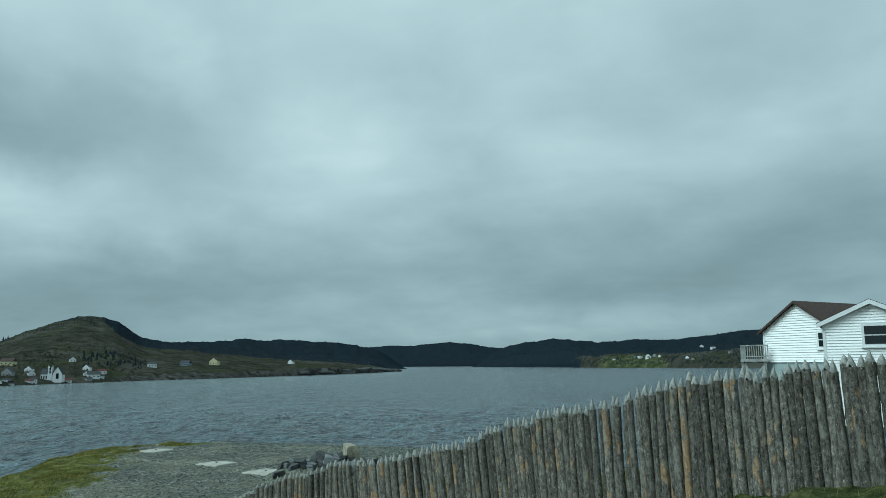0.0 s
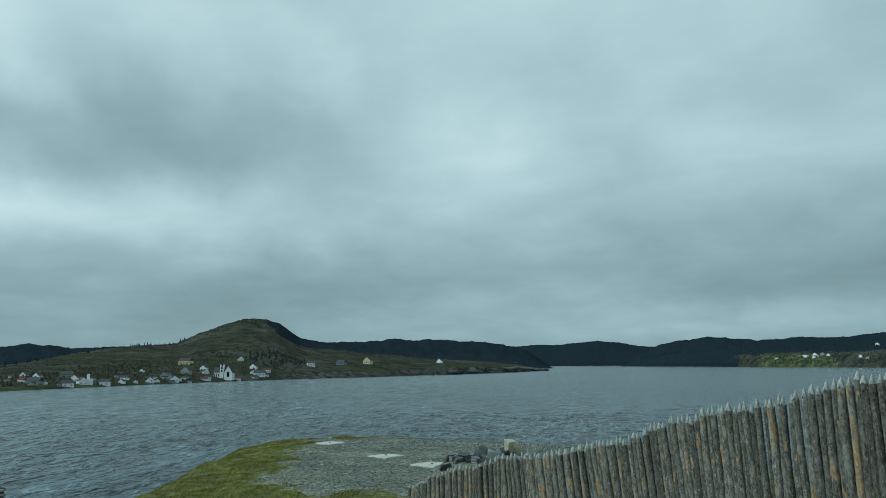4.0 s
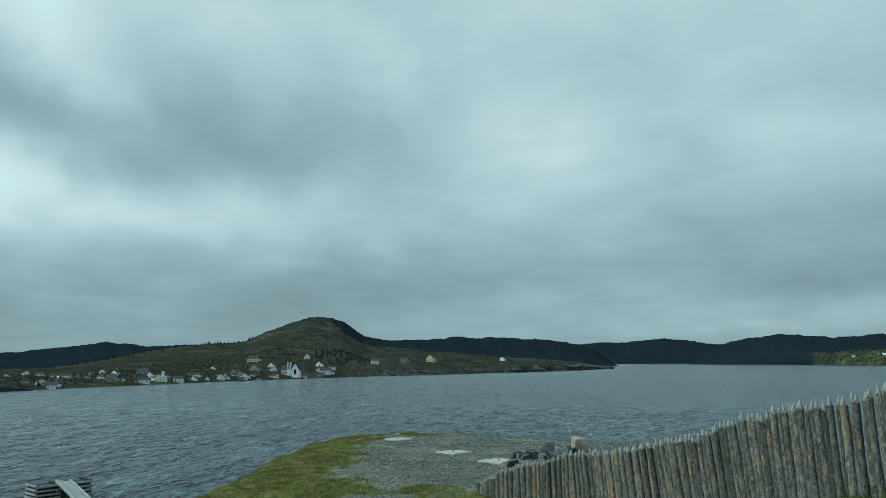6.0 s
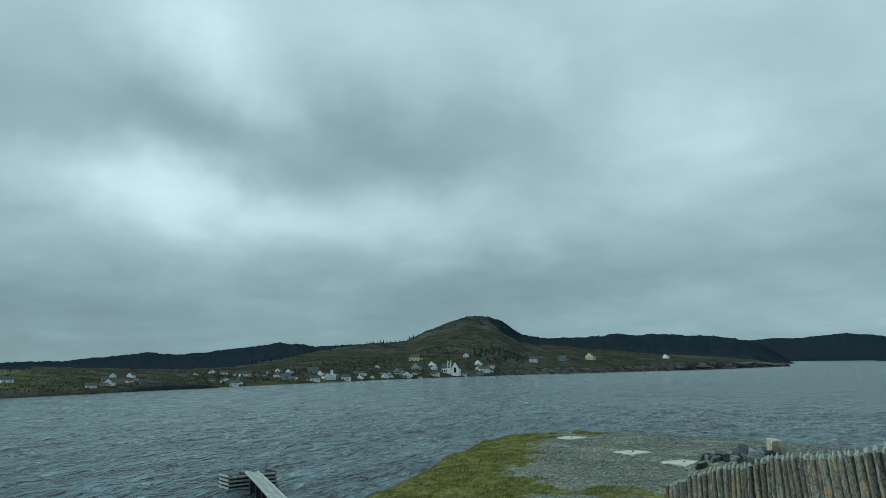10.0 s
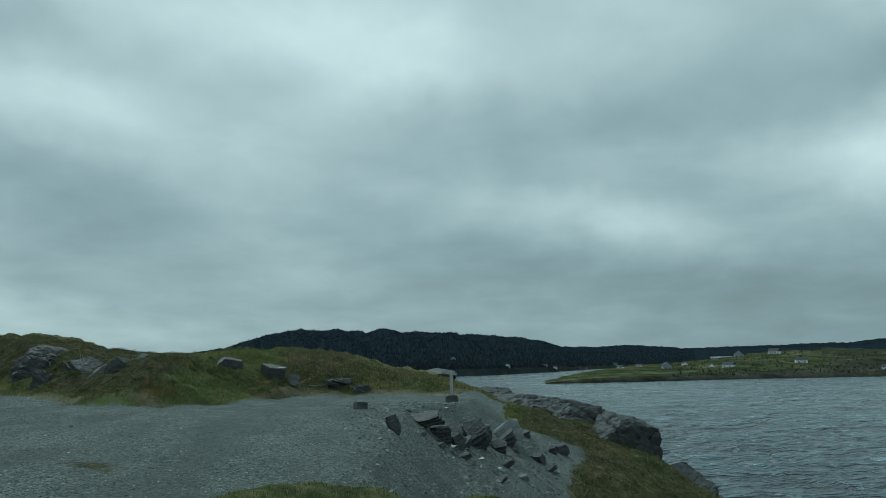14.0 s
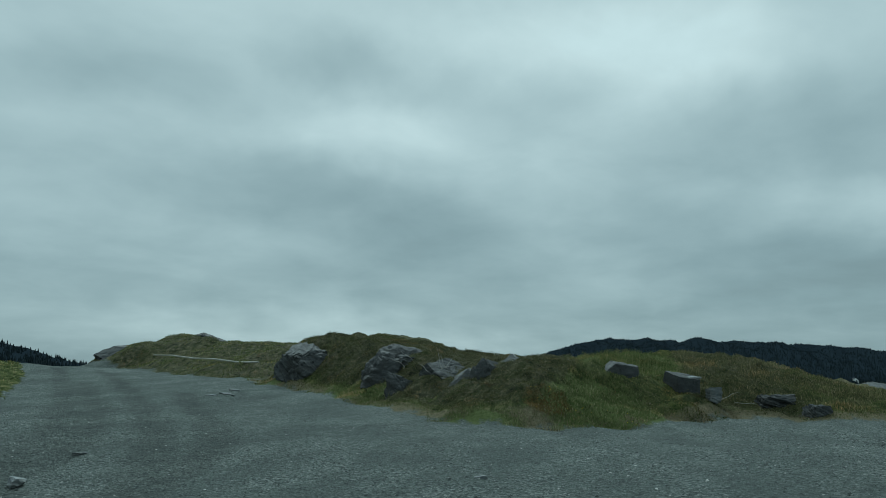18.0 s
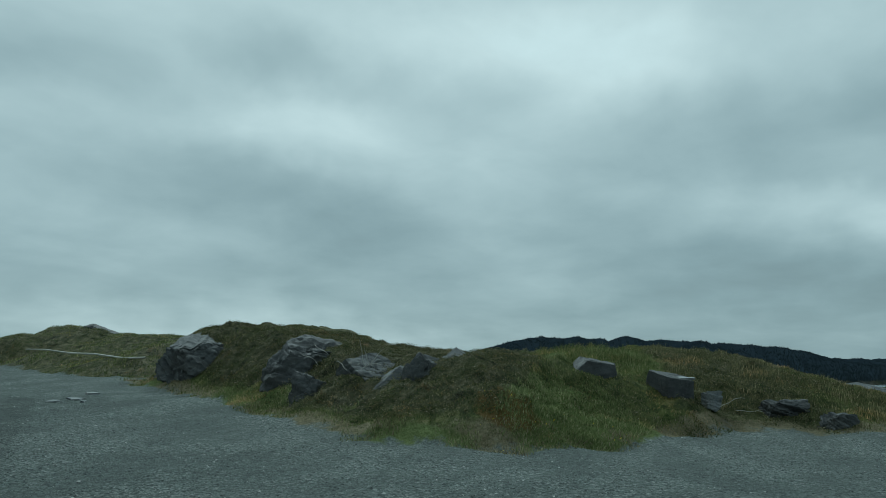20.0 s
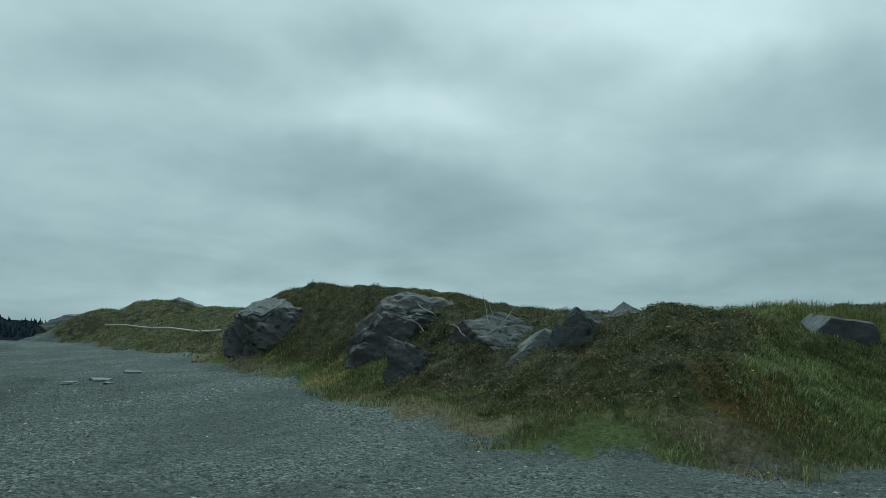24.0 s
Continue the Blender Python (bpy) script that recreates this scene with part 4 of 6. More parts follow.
spruces("spruce_wood", WEST, 64, 99, 0.012, 1.0, 16000, 1.25, "dense dark spruce wood on the hill across the cove", 1)
spruces("spruce_wood", EAST, -30, -3, 0.25, 1.0, 3000, 3.4, "dark spruce wood on the hills across the bay", 2)
spruces("spruce_wood", VILLAGE, 12, 31, 0.8, 0.99, 260, 2.4, "thin spruces on the domed hill", 3)
spruces("spruce_wood", VILLAGE, 21.5, 25.5, 0.12, 0.3, 80, 3.6, "dark spruces above the church", 4, 1.3)
spruces("scrub", VILLAGE, 5.5, 50, 0.02, 0.95, 2000, 1.0, "low dark juniper scrub on the peninsula", 24, 2.6)
spruces("spruce_wood", EAST, -30, -9, 0.01, 0.3, 900, 4, "dark scrub on the far shore", 25, 1.8)
spruces("spruce_wood", VILLAGE, 30, 42, 0.93, 1.0, 60, 4, "scattered spruces along the heath crest", 5)
spruces("scrub", VILLAGE, 22, 48, 0.02, 0.4, 900, 1.8, "dark bushes and bare trees among the village houses", 14, 2.6)
spruces("scrub", GREEN, 44, 66, 0.03, 0.95, 700, 0.9, "low dark bushes on the green point", 15, 2.0)
spruces("spruce_wood", RIDGE, 5, 21, 0.3, 1.0, 1800, 3.0, "dark spruce wood on the ridge", 6)
spruces("spruce_wood", FARW, 128, 140, 0.3, 1.0, 700, 3.2, "dark spruce wood beyond the rise", 7)
spruces("spruce_wood", BACK, 34, 70, 0.4, 1.0, 3000, 2.4, "dark forest behind the village", 8)

# ---- rocks ----


LATTICE3 = RNG.rand(32, 32, 32)


def vnoise3(p):
    i = np.floor(p).astype(int)
    f = p - i
    f = f * f * (3 - 2 * f)
    total = 0
    for a in (0, 1):
        for b in (0, 1):
            for c in (0, 1):
                w = (f[:, 0] if a else 1 - f[:, 0]) * (f[:, 1] if b else 1 - f[:, 1]) * (f[:, 2] if c else 1 - f[:, 2])
                total = total + w * LATTICE3[(i[:, 0] + a) % 32, (i[:, 1] + b) % 32, (i[:, 2] + c) % 32]
    return total - 0.5


BALLS = {}


def ball(detail):
    if detail not in BALLS:
        bm = bmesh.new()
        bmesh.ops.create_icosphere(bm, subdivisions=detail, radius=1.0)
        bm.verts.index_update()
        BALLS[detail] = (np.array([v.co[:] for v in bm.verts]), [[v.index for v in f.verts] for f in bm.faces])
        bm.free()
    return BALLS[detail]


def broken(seed, size, planes, lay, layers, ledge, rough, detail, chips):
    """A rock broken along flat planes, parted into layers with ledges and crossed by joints."""
    rng = np.random.RandomState(seed)
    p, faces = ball(detail)
    q = p * 1.2
    cuts = [(np.array(n, float) / np.linalg.norm(n), d) for n, d in planes]
    for _ in range(chips):
        n = rng.normal(0, 1, 3) * (1, 1, 0.8)
        cuts.append((n / np.linalg.norm(n), rng.uniform(0.6, 0.9)))
    for n, d in cuts + cuts:
        q = q - np.clip(q @ n - d, 0, None)[:, None] * n
    lay = np.array(lay, float) / np.linalg.norm(lay)
    cross = np.cross(lay, rng.normal(0, 1, 3))
    cross = cross / np.linalg.norm(cross)
    off = rng.uniform(0, 30, 3)
    out = q / np.maximum(np.linalg.norm(q, axis=1), 1e-6)[:, None]
    side = out - (out @ lay)[:, None] * lay
    band = q @ lay * layers + 1.1 * vnoise3(q * 1.4 + off)
    row = np.floor(band).astype(int)
    steps = rng.uniform(-1, 1, 64)[row % 64]
    q = q + side * (ledge * (steps + 0.7 * (band - row - 0.5)))[:, None]
    joint = q @ cross * layers * 0.55 + 1.3 * vnoise3(q * 1.2 + off + 9) + 0.37 * row
    gap = np.clip(1 - np.abs(joint - np.round(joint)) / 0.07, 0, 1)
    block = rng.uniform(-1, 1, 64)[(np.floor(joint + 0.5).astype(int) * 7 + row * 3) % 64]
    q = q + out * (0.42 * ledge * block - 0.4 * ledge * gap)[:, None]
    crease = np.clip(0.05 - np.abs(vnoise3(q * 2.3 + off + 4)), 0, 1) / 0.05
    skin = 0.5 * vnoise3(q * 2.4 + off) + 0.35 * vnoise3(q * 6.5 + off) + 0.3 * vnoise3(q * 15 + off) - 0.3 * crease
    q = q + out * (rough * 2.0 * skin)[:, None]
    return q * np.array(size), faces


BOX_CUTS = [((1, 0.1, 0.1), 0.62), ((-1, 0.1, 0), 0.66), ((0.12, 1, 0.05), 0.66), ((0.05, -1, 0.15), 0.64), ((0.08, 0.1, 1), 0.6)]


def rock(name, label, seed, x, y, z, sx, sy, sz, turn=0, tilt=0, lean=0, material=None, group="", planes=None, lay=(0.1, 0.25, 1), layers=4, ledge=0.07, rough=0.08, detail=5, chips=8):
    """A rock of those half sizes; its planes are given as seen from the yard: x towards it, y to the right, z up."""
    if planes is None:
        rng = random.Random(seed)
        planes = [(tuple(k + rng.uniform(-0.28, 0.28) for k in n), d * rng.uniform(0.9, 1.12)) for n, d in BOX_CUTS]
    v, f = broken(seed, (sx * 1.4, sy * 1.4, sz * 1.5), planes, lay, layers, ledge, rough, detail, chips)
    ob = new(name, raw_mesh(name, v.tolist(), f, material or M_ROCK))
    ob.matrix_basis = pose(x, y, z, tilt, lean, turn)
    return tagged(ob, label, "rock", group)


# rocks set in the turf mound
R1 = "rocks in the mound"
rock("mound_rock", "large grey layered outcrop at the end of the turf mound", 1, -41.45, -16.90, 10.96, 1.33, 1.33, 1.01, 17, 0, 0, M_ROCK, R1,
     [((0.5, -0.85, 0.1), 0.55), ((0.86, 0.3, 0.3), 0.58), ((0.15, 0.35, 0.93), 0.66), ((0.2, -0.3, 0.93), 0.74), ((0.5, 0.8, 0.2), 0.72)], (0.25, 0.62, 0.75), 8, 0.075, 0.06, 6)
rock("mound_rock", "broad dark dome-backed rock face", 2, -38.58, -13.00, 10.71, 0.97, 0.99, 0.95, 17, 0, 0, M_ROCKD, R1,
     [((0.88, -0.2, 0.42), 0.56), ((0.55, 0.82, 0.05), 0.55), ((0.35, 0.1, 0.93), 0.68), ((0.35, -0.7, 0.62), 0.56)], (0.05, 0.12, 1), 5, 0.07, 0.10, 6)
rock("mound_rock", "flat-topped grey ledge above the dark face", 14, -39.05, -12.50, 11.40, 0.71, 0.71, 0.20, 17, 0, -6, M_ROCK, R1, lay=(0, 0.1, 1), layers=3, ledge=0.1, detail=5)
rock("mound_rock", "dark broken rock at the foot of the face", 15, -36.85, -11.90, 10.51, 0.64, 0.54, 0.53, 17, 0, 0, M_ROCKD, R1,
     [((0.7, 0.7, 0.2), 0.5), ((0.8, -0.4, 0.5), 0.55), ((0, 0.3, 0.95), 0.6)], (0.5, 0.4, 0.7), 5, 0.09, 0.06, 6)
rock("mound_rock", "sloping grey slab with pale lichen", 3, -37.42, -10.85, 10.95, 0.95, 0.75, 0.60, 17, 0, 0, M_ROCK, R1,
     [((0.62, 0.3, 0.72), 0.46), ((0.8, -0.6, 0.1), 0.6), ((-0.2, -0.4, 0.9), 0.62)], (0.62, 0.3, 0.72), 5, 0.07, 0.05, 6)
rock("mound_rock", "pale flat slab below the sloping one", 13, -36.45, -9.95, 10.76, 0.42, 0.50, 0.33, 17, 0, 0, M_ROCK, R1,
     [((0.78, -0.08, 0.6), 0.45), ((0.2, 0.9, 0.3), 0.62), ((0.1, -0.7, 0.7), 0.6)], (0.78, -0.08, 0.6), 3, 0.05, 0.03, 5, 2)
rock("mound_rock", "ridged grey rock leaning on the slab", 4, -36.44, -9.25, 10.79, 0.66, 0.61, 0.64, 17, 0, 0, M_ROCK, R1,
     [((0.6, 0.72, 0.35), 0.46), ((0.75, -0.6, 0.3), 0.5), ((0.1, 0.35, 0.92), 0.66)], (0.4, 0.7, 0.55), 4, 0.08, 0.06, 6)
rock("mound_rock", "small grey peaked rock on the turf crest", 5, -37.50, -8.60, 11.12, 0.46, 0.56, 0.40, 17, 0, 0, M_ROCK, R1,
     [((0.15, 0.62, 0.77), 0.58), ((0.25, -0.75, 0.62), 0.55), ((0.95, 0.1, 0.3), 0.6)], (0.3, 0.55, 0.75), 5, 0.05, 0.06, 5, 2)
rock("mound_rock", "broad dark rock under a grass tuft", 6, -38.40, -5.78, 10.70, 0.50, 0.62, 0.58, 17, 0, 0, M_ROCKD, R1,
     [((0.95, -0.1, 0.3), 0.6), ((0.3, 0.93, 0.15), 0.76), ((0.05, -0.62, 0.78), 0.74), ((0.1, 0.15, 1), 0.84)], (0.1, 0.2, 1), 2, 0.03, 0.05, 5, 2)
rock("mound_rock", "block-shaped rock with a pale flat top", 7, -38.40, -3.90, 10.53, 0.41, 0.44, 0.60, 17, 0, 0, M_ROCKD, R1,
     [((0.95, 0.1, 0.05), 0.56), ((0.2, 0.95, 0), 0.62), ((0.2, -0.95, 0), 0.62), ((0.12, 0.12, 1), 0.6)], (0.1, 0.1, 1), 2, 0.03, 0.03, 5, 2)
rock("mound_rock", "pale flaking top of the block", 16, -38.45, -3.88, 11.01, 0.32, 0.38, 0.05, 17, 4, 4, M_ROCKL, R1, lay=(0, 0, 1), layers=2, ledge=0.12, detail=4)
rock("mound_rock", "small pale broken rock beside the block", 8, -38.10, -3.15, 10.56, 0.19, 0.23, 0.19, 30, 0, 0, M_ROCKL, R1)
rock("mound_rock", "dark broken rock in the thin end of the mound", 9, -39.00, -1.50, 10.28, 0.36, 0.58, 0.25, 17, 0, 0, M_ROCKD, R1, lay=(0.3, 0.6, 0.7), layers=6, ledge=0.12)
rock("mound_rock", "layered grey rocks at the end of the mound", 10, -38.30, -0.45, 10.10, 0.27, 0.33, 0.23, 17, 0, 0, M_ROCK, R1, lay=(0.4, 0.5, 0.7), layers=6, ledge=0.14)
rock("mound_rock", "flat grey layered stones in the edge of the gravel", 12, -33.55, -7.45, 10.05, 0.16, 0.34, 0.11, 17, 0, -10, M_ROCK, R1, lay=(0.3, 0.5, 0.8), layers=4, ledge=0.16)
# the crag left of the track, and rocks on the second rise
rock("crag", "tall grey cracked crag beside the track", 21, -43.4, -39.9, 12.1, 1.9, 2.7, 1.85, 35, 0, 0, M_ROCK, "crag",
     [((0.7, 0.66, 0.15), 0.6), ((0.9, -0.35, 0.15), 0.56), ((0.1, 0.05, 1), 0.72), ((0.2, 0.8, 0.55), 0.7)], (0.15, 0.3, 0.95), 7, 0.11, 0.06, 6, 8)
rock("crag", "dark broken rocks under the crag", 22, -31.2, -24.0, 10.7, 0.5, 0.75, 0.42, 45, 0, 0, M_ROCKD, "crag", layers=5, ledge=0.13)
rock("crag", "dark flat broken rocks in the verge", 24, -29.8, -23.6, 10.6, 0.35, 0.55, 0.26, 40, 0, 10, M_ROCKD, "crag", layers=5, ledge=0.13)
rock("mound_rock", "sloping rock end of the second rise", 23, -54.6, -33.9, 11.55, 1.6, 1.9, 0.75, 35, 6, 0, M_ROCK, "rocks of the second rise", [((0.6, -0.5, 0.6), 0.5), ((0.2, 0.3, 0.93), 0.62), ((0.8, 0.4, 0.4), 0.6)], layers=4, ledge=0.06, detail=6)
rock("mound_rock", "small dark peak on the second rise", 27, -57.2, -31.3, 12.80, 0.9, 0.9, 0.42, 30, 0, 0, M_ROCKD, "rocks of the second rise", [((0.2, 0.6, 0.75), 0.6), ((0.2, -0.6, 0.75), 0.6)])
# sea cliff rocks
R2 = "cliff rocks"
SMOOTH_BACK = [((0.75, 0.6, 0.25), 0.68), ((0.5, 0.2, 0.85), 0.7), ((0.3, -0.5, 0.8), 0.72), ((-0.2, 0.3, 0.93), 0.74)]
rock("cliff_rock", "big dark square-edged cliff rock over the water", 31, -37.6, 10.1, 7.75, 1.35, 1.3, 1.15, 5, 0, 0, M_ROCKD, R2,
     [((0.95, 0.1, 0.15), 0.62), ((0.12, 0.98, 0), 0.66), ((0.15, 0.3, 0.94), 0.62), ((0.1, -0.6, 0.8), 0.66), ((0.7, 0.1, 0.7), 0.72)], (0.2, 0.25, 0.95), 4, 0.06, 0.08, 6, 6)
rock("cliff_rock", "long dark smooth-backed cliff rock", 32, -39.3, 8.5, 8.25, 1.35, 1.5, 1.0, 5, 0, 0, M_ROCKD, R2, SMOOTH_BACK, (0.2, 0.35, 0.9), 4, 0.05, 0.09, 6, 6)
rock("cliff_rock", "grey smooth-backed cliff rock", 33, -40.8, 7.1, 8.65, 1.5, 1.9, 0.85, 5, 0, 0, M_ROCKD, R2, SMOOTH_BACK, (0.2, 0.3, 0.9), 4, 0.05, 0.09, 6, 6)
rock("cliff_rock", "low heath-topped rock on the cliff edge", 34, -43.2, 5.9, 9.4, 1.0, 1.3, 0.45, 20, 0, 0, M_ROCKD, R2, SMOOTH_BACK)
rock("cliff_rock", "dark wet rock at the cliff's foot", 35, -35.3, 11.6, 5.9, 1.15, 1.3, 0.8, 40, 0, 15, M_ROCKD, R2, layers=5, ledge=0.09, detail=6)
rock("cliff_rock", "dark wet rock sloping to the sea", 37, -34.3, 13.3, 4.3, 1.1, 1.35, 0.85, 10, 0, 15, M_ROCKD, R2, layers=5, ledge=0.09, detail=6)
rock("cliff_rock", "grey lens-shaped boulder lying on the turf", 36, -50.5, 4.3, 10.2, 0.8, 1.1, 0.34, 10, 0, 0, M_ROCK, R2, [((0.3, 0.5, 0.8), 0.66), ((0.2, -0.5, 0.8), 0.62)])
rock("cliff_rock", "low dark rock behind the metal post", 38, -40.0, 3.6, 9.7, 0.6, 1.0, 0.28, 10, 0, 0, M_ROCKD, R2)
# blocks and slabs tipped over the yard's edge
R3 = "tipped rocks"
SLAB, BLOCK = "broken grey quarry slab on the gravel bank", "dark broken quarry rock on the gravel bank"
for seed, label, x, y, up, sx, sy, sz, turn, tilt, lean, mat in (
        (41, SLAB, -25.7, 0.62, 0.30, 0.42, 0.48, 0.13, 10, 14, 12, M_ROCK), (42, BLOCK, -26.0, 0.95, 0.08, 0.36, 0.36, 0.27, 30, 10, 0, M_ROCKD),
        (43, BLOCK, -27.0, 1.1, 0.14, 0.20, 0.19, 0.24, 15, 0, 10, M_ROCKD), (44, BLOCK, -26.5, 1.42, 0.10, 0.34, 0.26, 0.24, 40, 30, 10, M_ROCK),
        (45, BLOCK, -27.9, 2.25, 0.18, 0.42, 0.46, 0.40, 20, 28, 12, M_ROCKD), (46, BLOCK, -29.1, 2.6, 0.20, 0.36, 0.36, 0.28, 60, 20, 0, M_ROCKD),
        (47, SLAB, -30.3, 3.7, 0.34, 0.16, 0.58, 0.40, 10, 32, -28, M_ROCKL), (48, BLOCK, -29.8, 3.5, 0.08, 0.34, 0.42, 0.22, 20, 25, 0, M_ROCKD),
        (49, BLOCK, -28.6, 3.05, 0.08, 0.26, 0.32, 0.20, 70, 20, 0, M_ROCKD), (50, BLOCK, -29.5, 4.4, 0.06, 0.24, 0.22, 0.16, 50, 20, 0, M_ROCK),
        (51, SLAB, -31.6, 5.7, 0.12, 0.22, 0.34, 0.22, 20, 24, -15, M_ROCK), (52, SLAB, -31.1, 5.3, 0.08, 0.16, 0.20, 0.18, 70, 10, 0, M_ROCKD),
        (53, SLAB, -21.6, -0.46, 0.16, 0.07, 0.15, 0.24, 15, 24, -10, M_ROCK), (54, SLAB, -25.6, 1.5, 0.05, 0.15, 0.26, 0.08, 20, 18, 8, M_ROCK),
        (55, SLAB, -25.4, 2.35, 0.03, 0.12, 0.27, 0.06, 25, 26, 8, M_ROCK), (56, SLAB, -26.9, 3.3, 0.05, 0.14, 0.15, 0.10, 0, 10, 10, M_ROCKL),
        (57, SLAB, -29.0, 4.6, 0.05, 0.13, 0.25, 0.10, 15, 30, 10, M_ROCK), (58, SLAB, -24.8, 0.85, 0.04, 0.12, 0.18, 0.08, 60, 10, 0, M_ROCK),
        (59, SLAB, -24.2, 0.35, 0.03, 0.10, 0.16, 0.06, 30, 10, 0, M_ROCK), (60, SLAB, -27.1, 1.8, 0.05, 0.2, 0.3, 0.1, 30, 30, 10, M_ROCK),
        (79, SLAB, -31.9, 4.6, 0.06, 0.2, 0.3, 0.12, 30, 20, 0, M_ROCK), (80, SLAB, -27.2, 2.9, 0.04, 0.14, 0.3, 0.08, 10, 28, 5, M_ROCKD)):
    rock("tipped_rock", label, seed, x, y, ground_z(x, y) + 0.8 * up, 0.76 * sx, 0.76 * sy, 0.76 * sz, turn, tilt, lean, mat, R3, None, (0.05, 0.1, 1), 4, 0.08, 0.07, 5, 5)
# rocks at the end of the gravel point, and loose stones in the yard
R4 = "boulders of the point"
rng = random.Random(31)
for k in range(40):
    x, y = rng.uniform(-8.2, -3.6), rng.uniform(36.6, 39.0)
    r = rng.uniform(0.16, 0.42)
    rock("boulder", "grey broken rock heaped on the gravel point", 610 + k, x, y, ground_z(x, y) + r * 0.25 + 0.2 * math.exp(-((x + 5.2) / 1.3) ** 2), r, r * rng.uniform(0.8, 1.3), r * rng.uniform(0.45, 0.75), rng.uniform(0, 360), rng.uniform(-18, 18), rng.uniform(-18, 18),
         rng.choice((M_ROCK, M_ROCK, M_ROCKL, M_ROCKD)), R4, None, (0.1, 0.2, 1), 3, 0.07, 0.05, 4, 4)
rock("boulder", "pale square boulder on top of the heap", 61, -4.95, 38.3, 7.8, 0.34, 0.42, 0.32, 30, 0, 0, M_SAND, R4, None, (0, 0, 1), 2, 0.03, 0.03, 4, 3)
for seed, x, y, sx, sy, sz in ((71, -36.2, -17.3, 0.15, 0.18, 0.05), (72, -35.7, -17.5, 0.09, 0.13, 0.03), (73, -37.7, -17.9, 0.12, 0.2, 0.04), (74, -24.0, -12.3, 0.07, 0.12, 0.03), (75, -22.0, -11.4, 0.08, 0.14, 0.04), (76, -23.5, -6.8, 0.05, 0.08, 0.03), (78, -35.9, -16.9, 0.06, 0.13, 0.03)):
    rock("loose_stone", "flat pale stone lying on the gravel", seed, x, y, ground_z(x, y) + sz * 0.4, sx, sy, sz, seed * 50, 0, 0, M_ROCKL, "loose stones", detail=3)
# the rocky tip of the village peninsula
for seed, head, far, sx, sy, sz in ((91, 4.15, 1262, 9, 13, 4.5), (92, 4.75, 1240, 12, 12, 5.5), (93, 5.5, 1165, 10, 16, 6.0), (94, 6.6, 1090, 9, 16, 6.5), (95, 7.8, 1015, 8, 15, 6.5), (96, 9.2, 960, 8, 14, 5.5), (97, 10.6, 912, 7, 12, 5.0)):
    a = radians(head)
    rock("shore_rock", "grey-brown rock cliff at the waterline across the bay", seed, HUB[0] - math.sin(a) * far, HUB[1] + math.cos(a) * far, 0.5, sx, sy, sz, head - 90, 0, 0, M_ROCKD, "rocks of the far shore", layers=4, ledge=0.12, detail=4)

# ---- palisade fence ----
fence = tagged(new("palisade_fence"), "weathered grey spruce-log palisade with hewn pointed tips", "fence")


def post_mesh(seed, tall):
    """An unpeeled log with knots, slightly crooked, hewn to a four-sided point."""
    rng = random.Random(seed)
    r, rings, sides, bend = 0.09 * rng.uniform(0.86, 1.14), 22, 12, rng.uniform(-0.03, 0.03)
    top_z = tall - rng.uniform(0.15, 0.23)
    knots = [(rng.uniform(0.2, 0.95), rng.uniform(0, 6.28)) for _ in range(7)]
    verts, faces = [], []
    for k in range(rings):
        f = k / (rings - 1)
        q = r * (1.10 - 0.16 * f) * rng.uniform(0.965, 1.035)
        cx, cy = bend * math.sin(f * 3.1), 0.4 * bend * math.sin(f * 5 + seed)
        for i in range(sides):
            a = 2 * math.pi * i / sides
            w = q * rng.uniform(0.95, 1.05)
            for kf, ka in knots:
                w += 0.022 * math.exp(-((f - kf) / 0.018) ** 2 - ((math.cos(a - ka) - 1) / 0.18) ** 2)
            verts.append((cx + w * math.cos(a), cy + w * math.sin(a), f * top_z))
    for k in range(rings - 1):
        for i in range(sides):
            j = (i + 1) % sides
            faces.append((k * sides + i, k * sides + j, (k + 1) * sides + j, (k + 1) * sides + i))
    log = raw_mesh("post", verts, faces, M_BARK, True)
    top = [Vector(v) for v in verts[-sides:]]
    low = [rng.uniform(-0.06, 0.0) for _ in range(4)]
    tv = [(v.x * 0.99, v.y * 0.99, v.z + low[i * 4 // sides] + 0.05 * (i % 3 == 0)) for i, v in enumerate(top)]
    chop = rng.uniform(0.4, 0.6)
    cx, cy = sum(v.x for v in top) / sides, sum(v.y for v in top) / sides
    for i, v in enumerate(top):
        a = 2 * math.pi * (i // 3 * 3 + 1) / sides + 0.2
        b = 0.5 * (Vector((v.x - cx, v.y - cy)) + Vector((math.cos(a), math.sin(a))) * r)
        tv.append((cx + b.x * chop, cy + b.y * chop, top_z + (tall - top_z) * 0.55))
    tv.append((cx + rng.uniform(-0.02, 0.02), cy + rng.uniform(-0.02, 0.02), tall + rng.uniform(-0.02, 0.02)))
    tf = [(i, (i + 1) % sides, sides + (i + 1) % sides, sides + i) for i in range(sides)] + [(sides + i, sides + (i + 1) % sides, 2 * sides) for i in range(sides)]
    tip = raw_mesh("hewn_tip", tv, tf, M_HEWN)
    return log, tip


POSTS = [post_mesh(100 + k, 2.4) for k in range(16)]


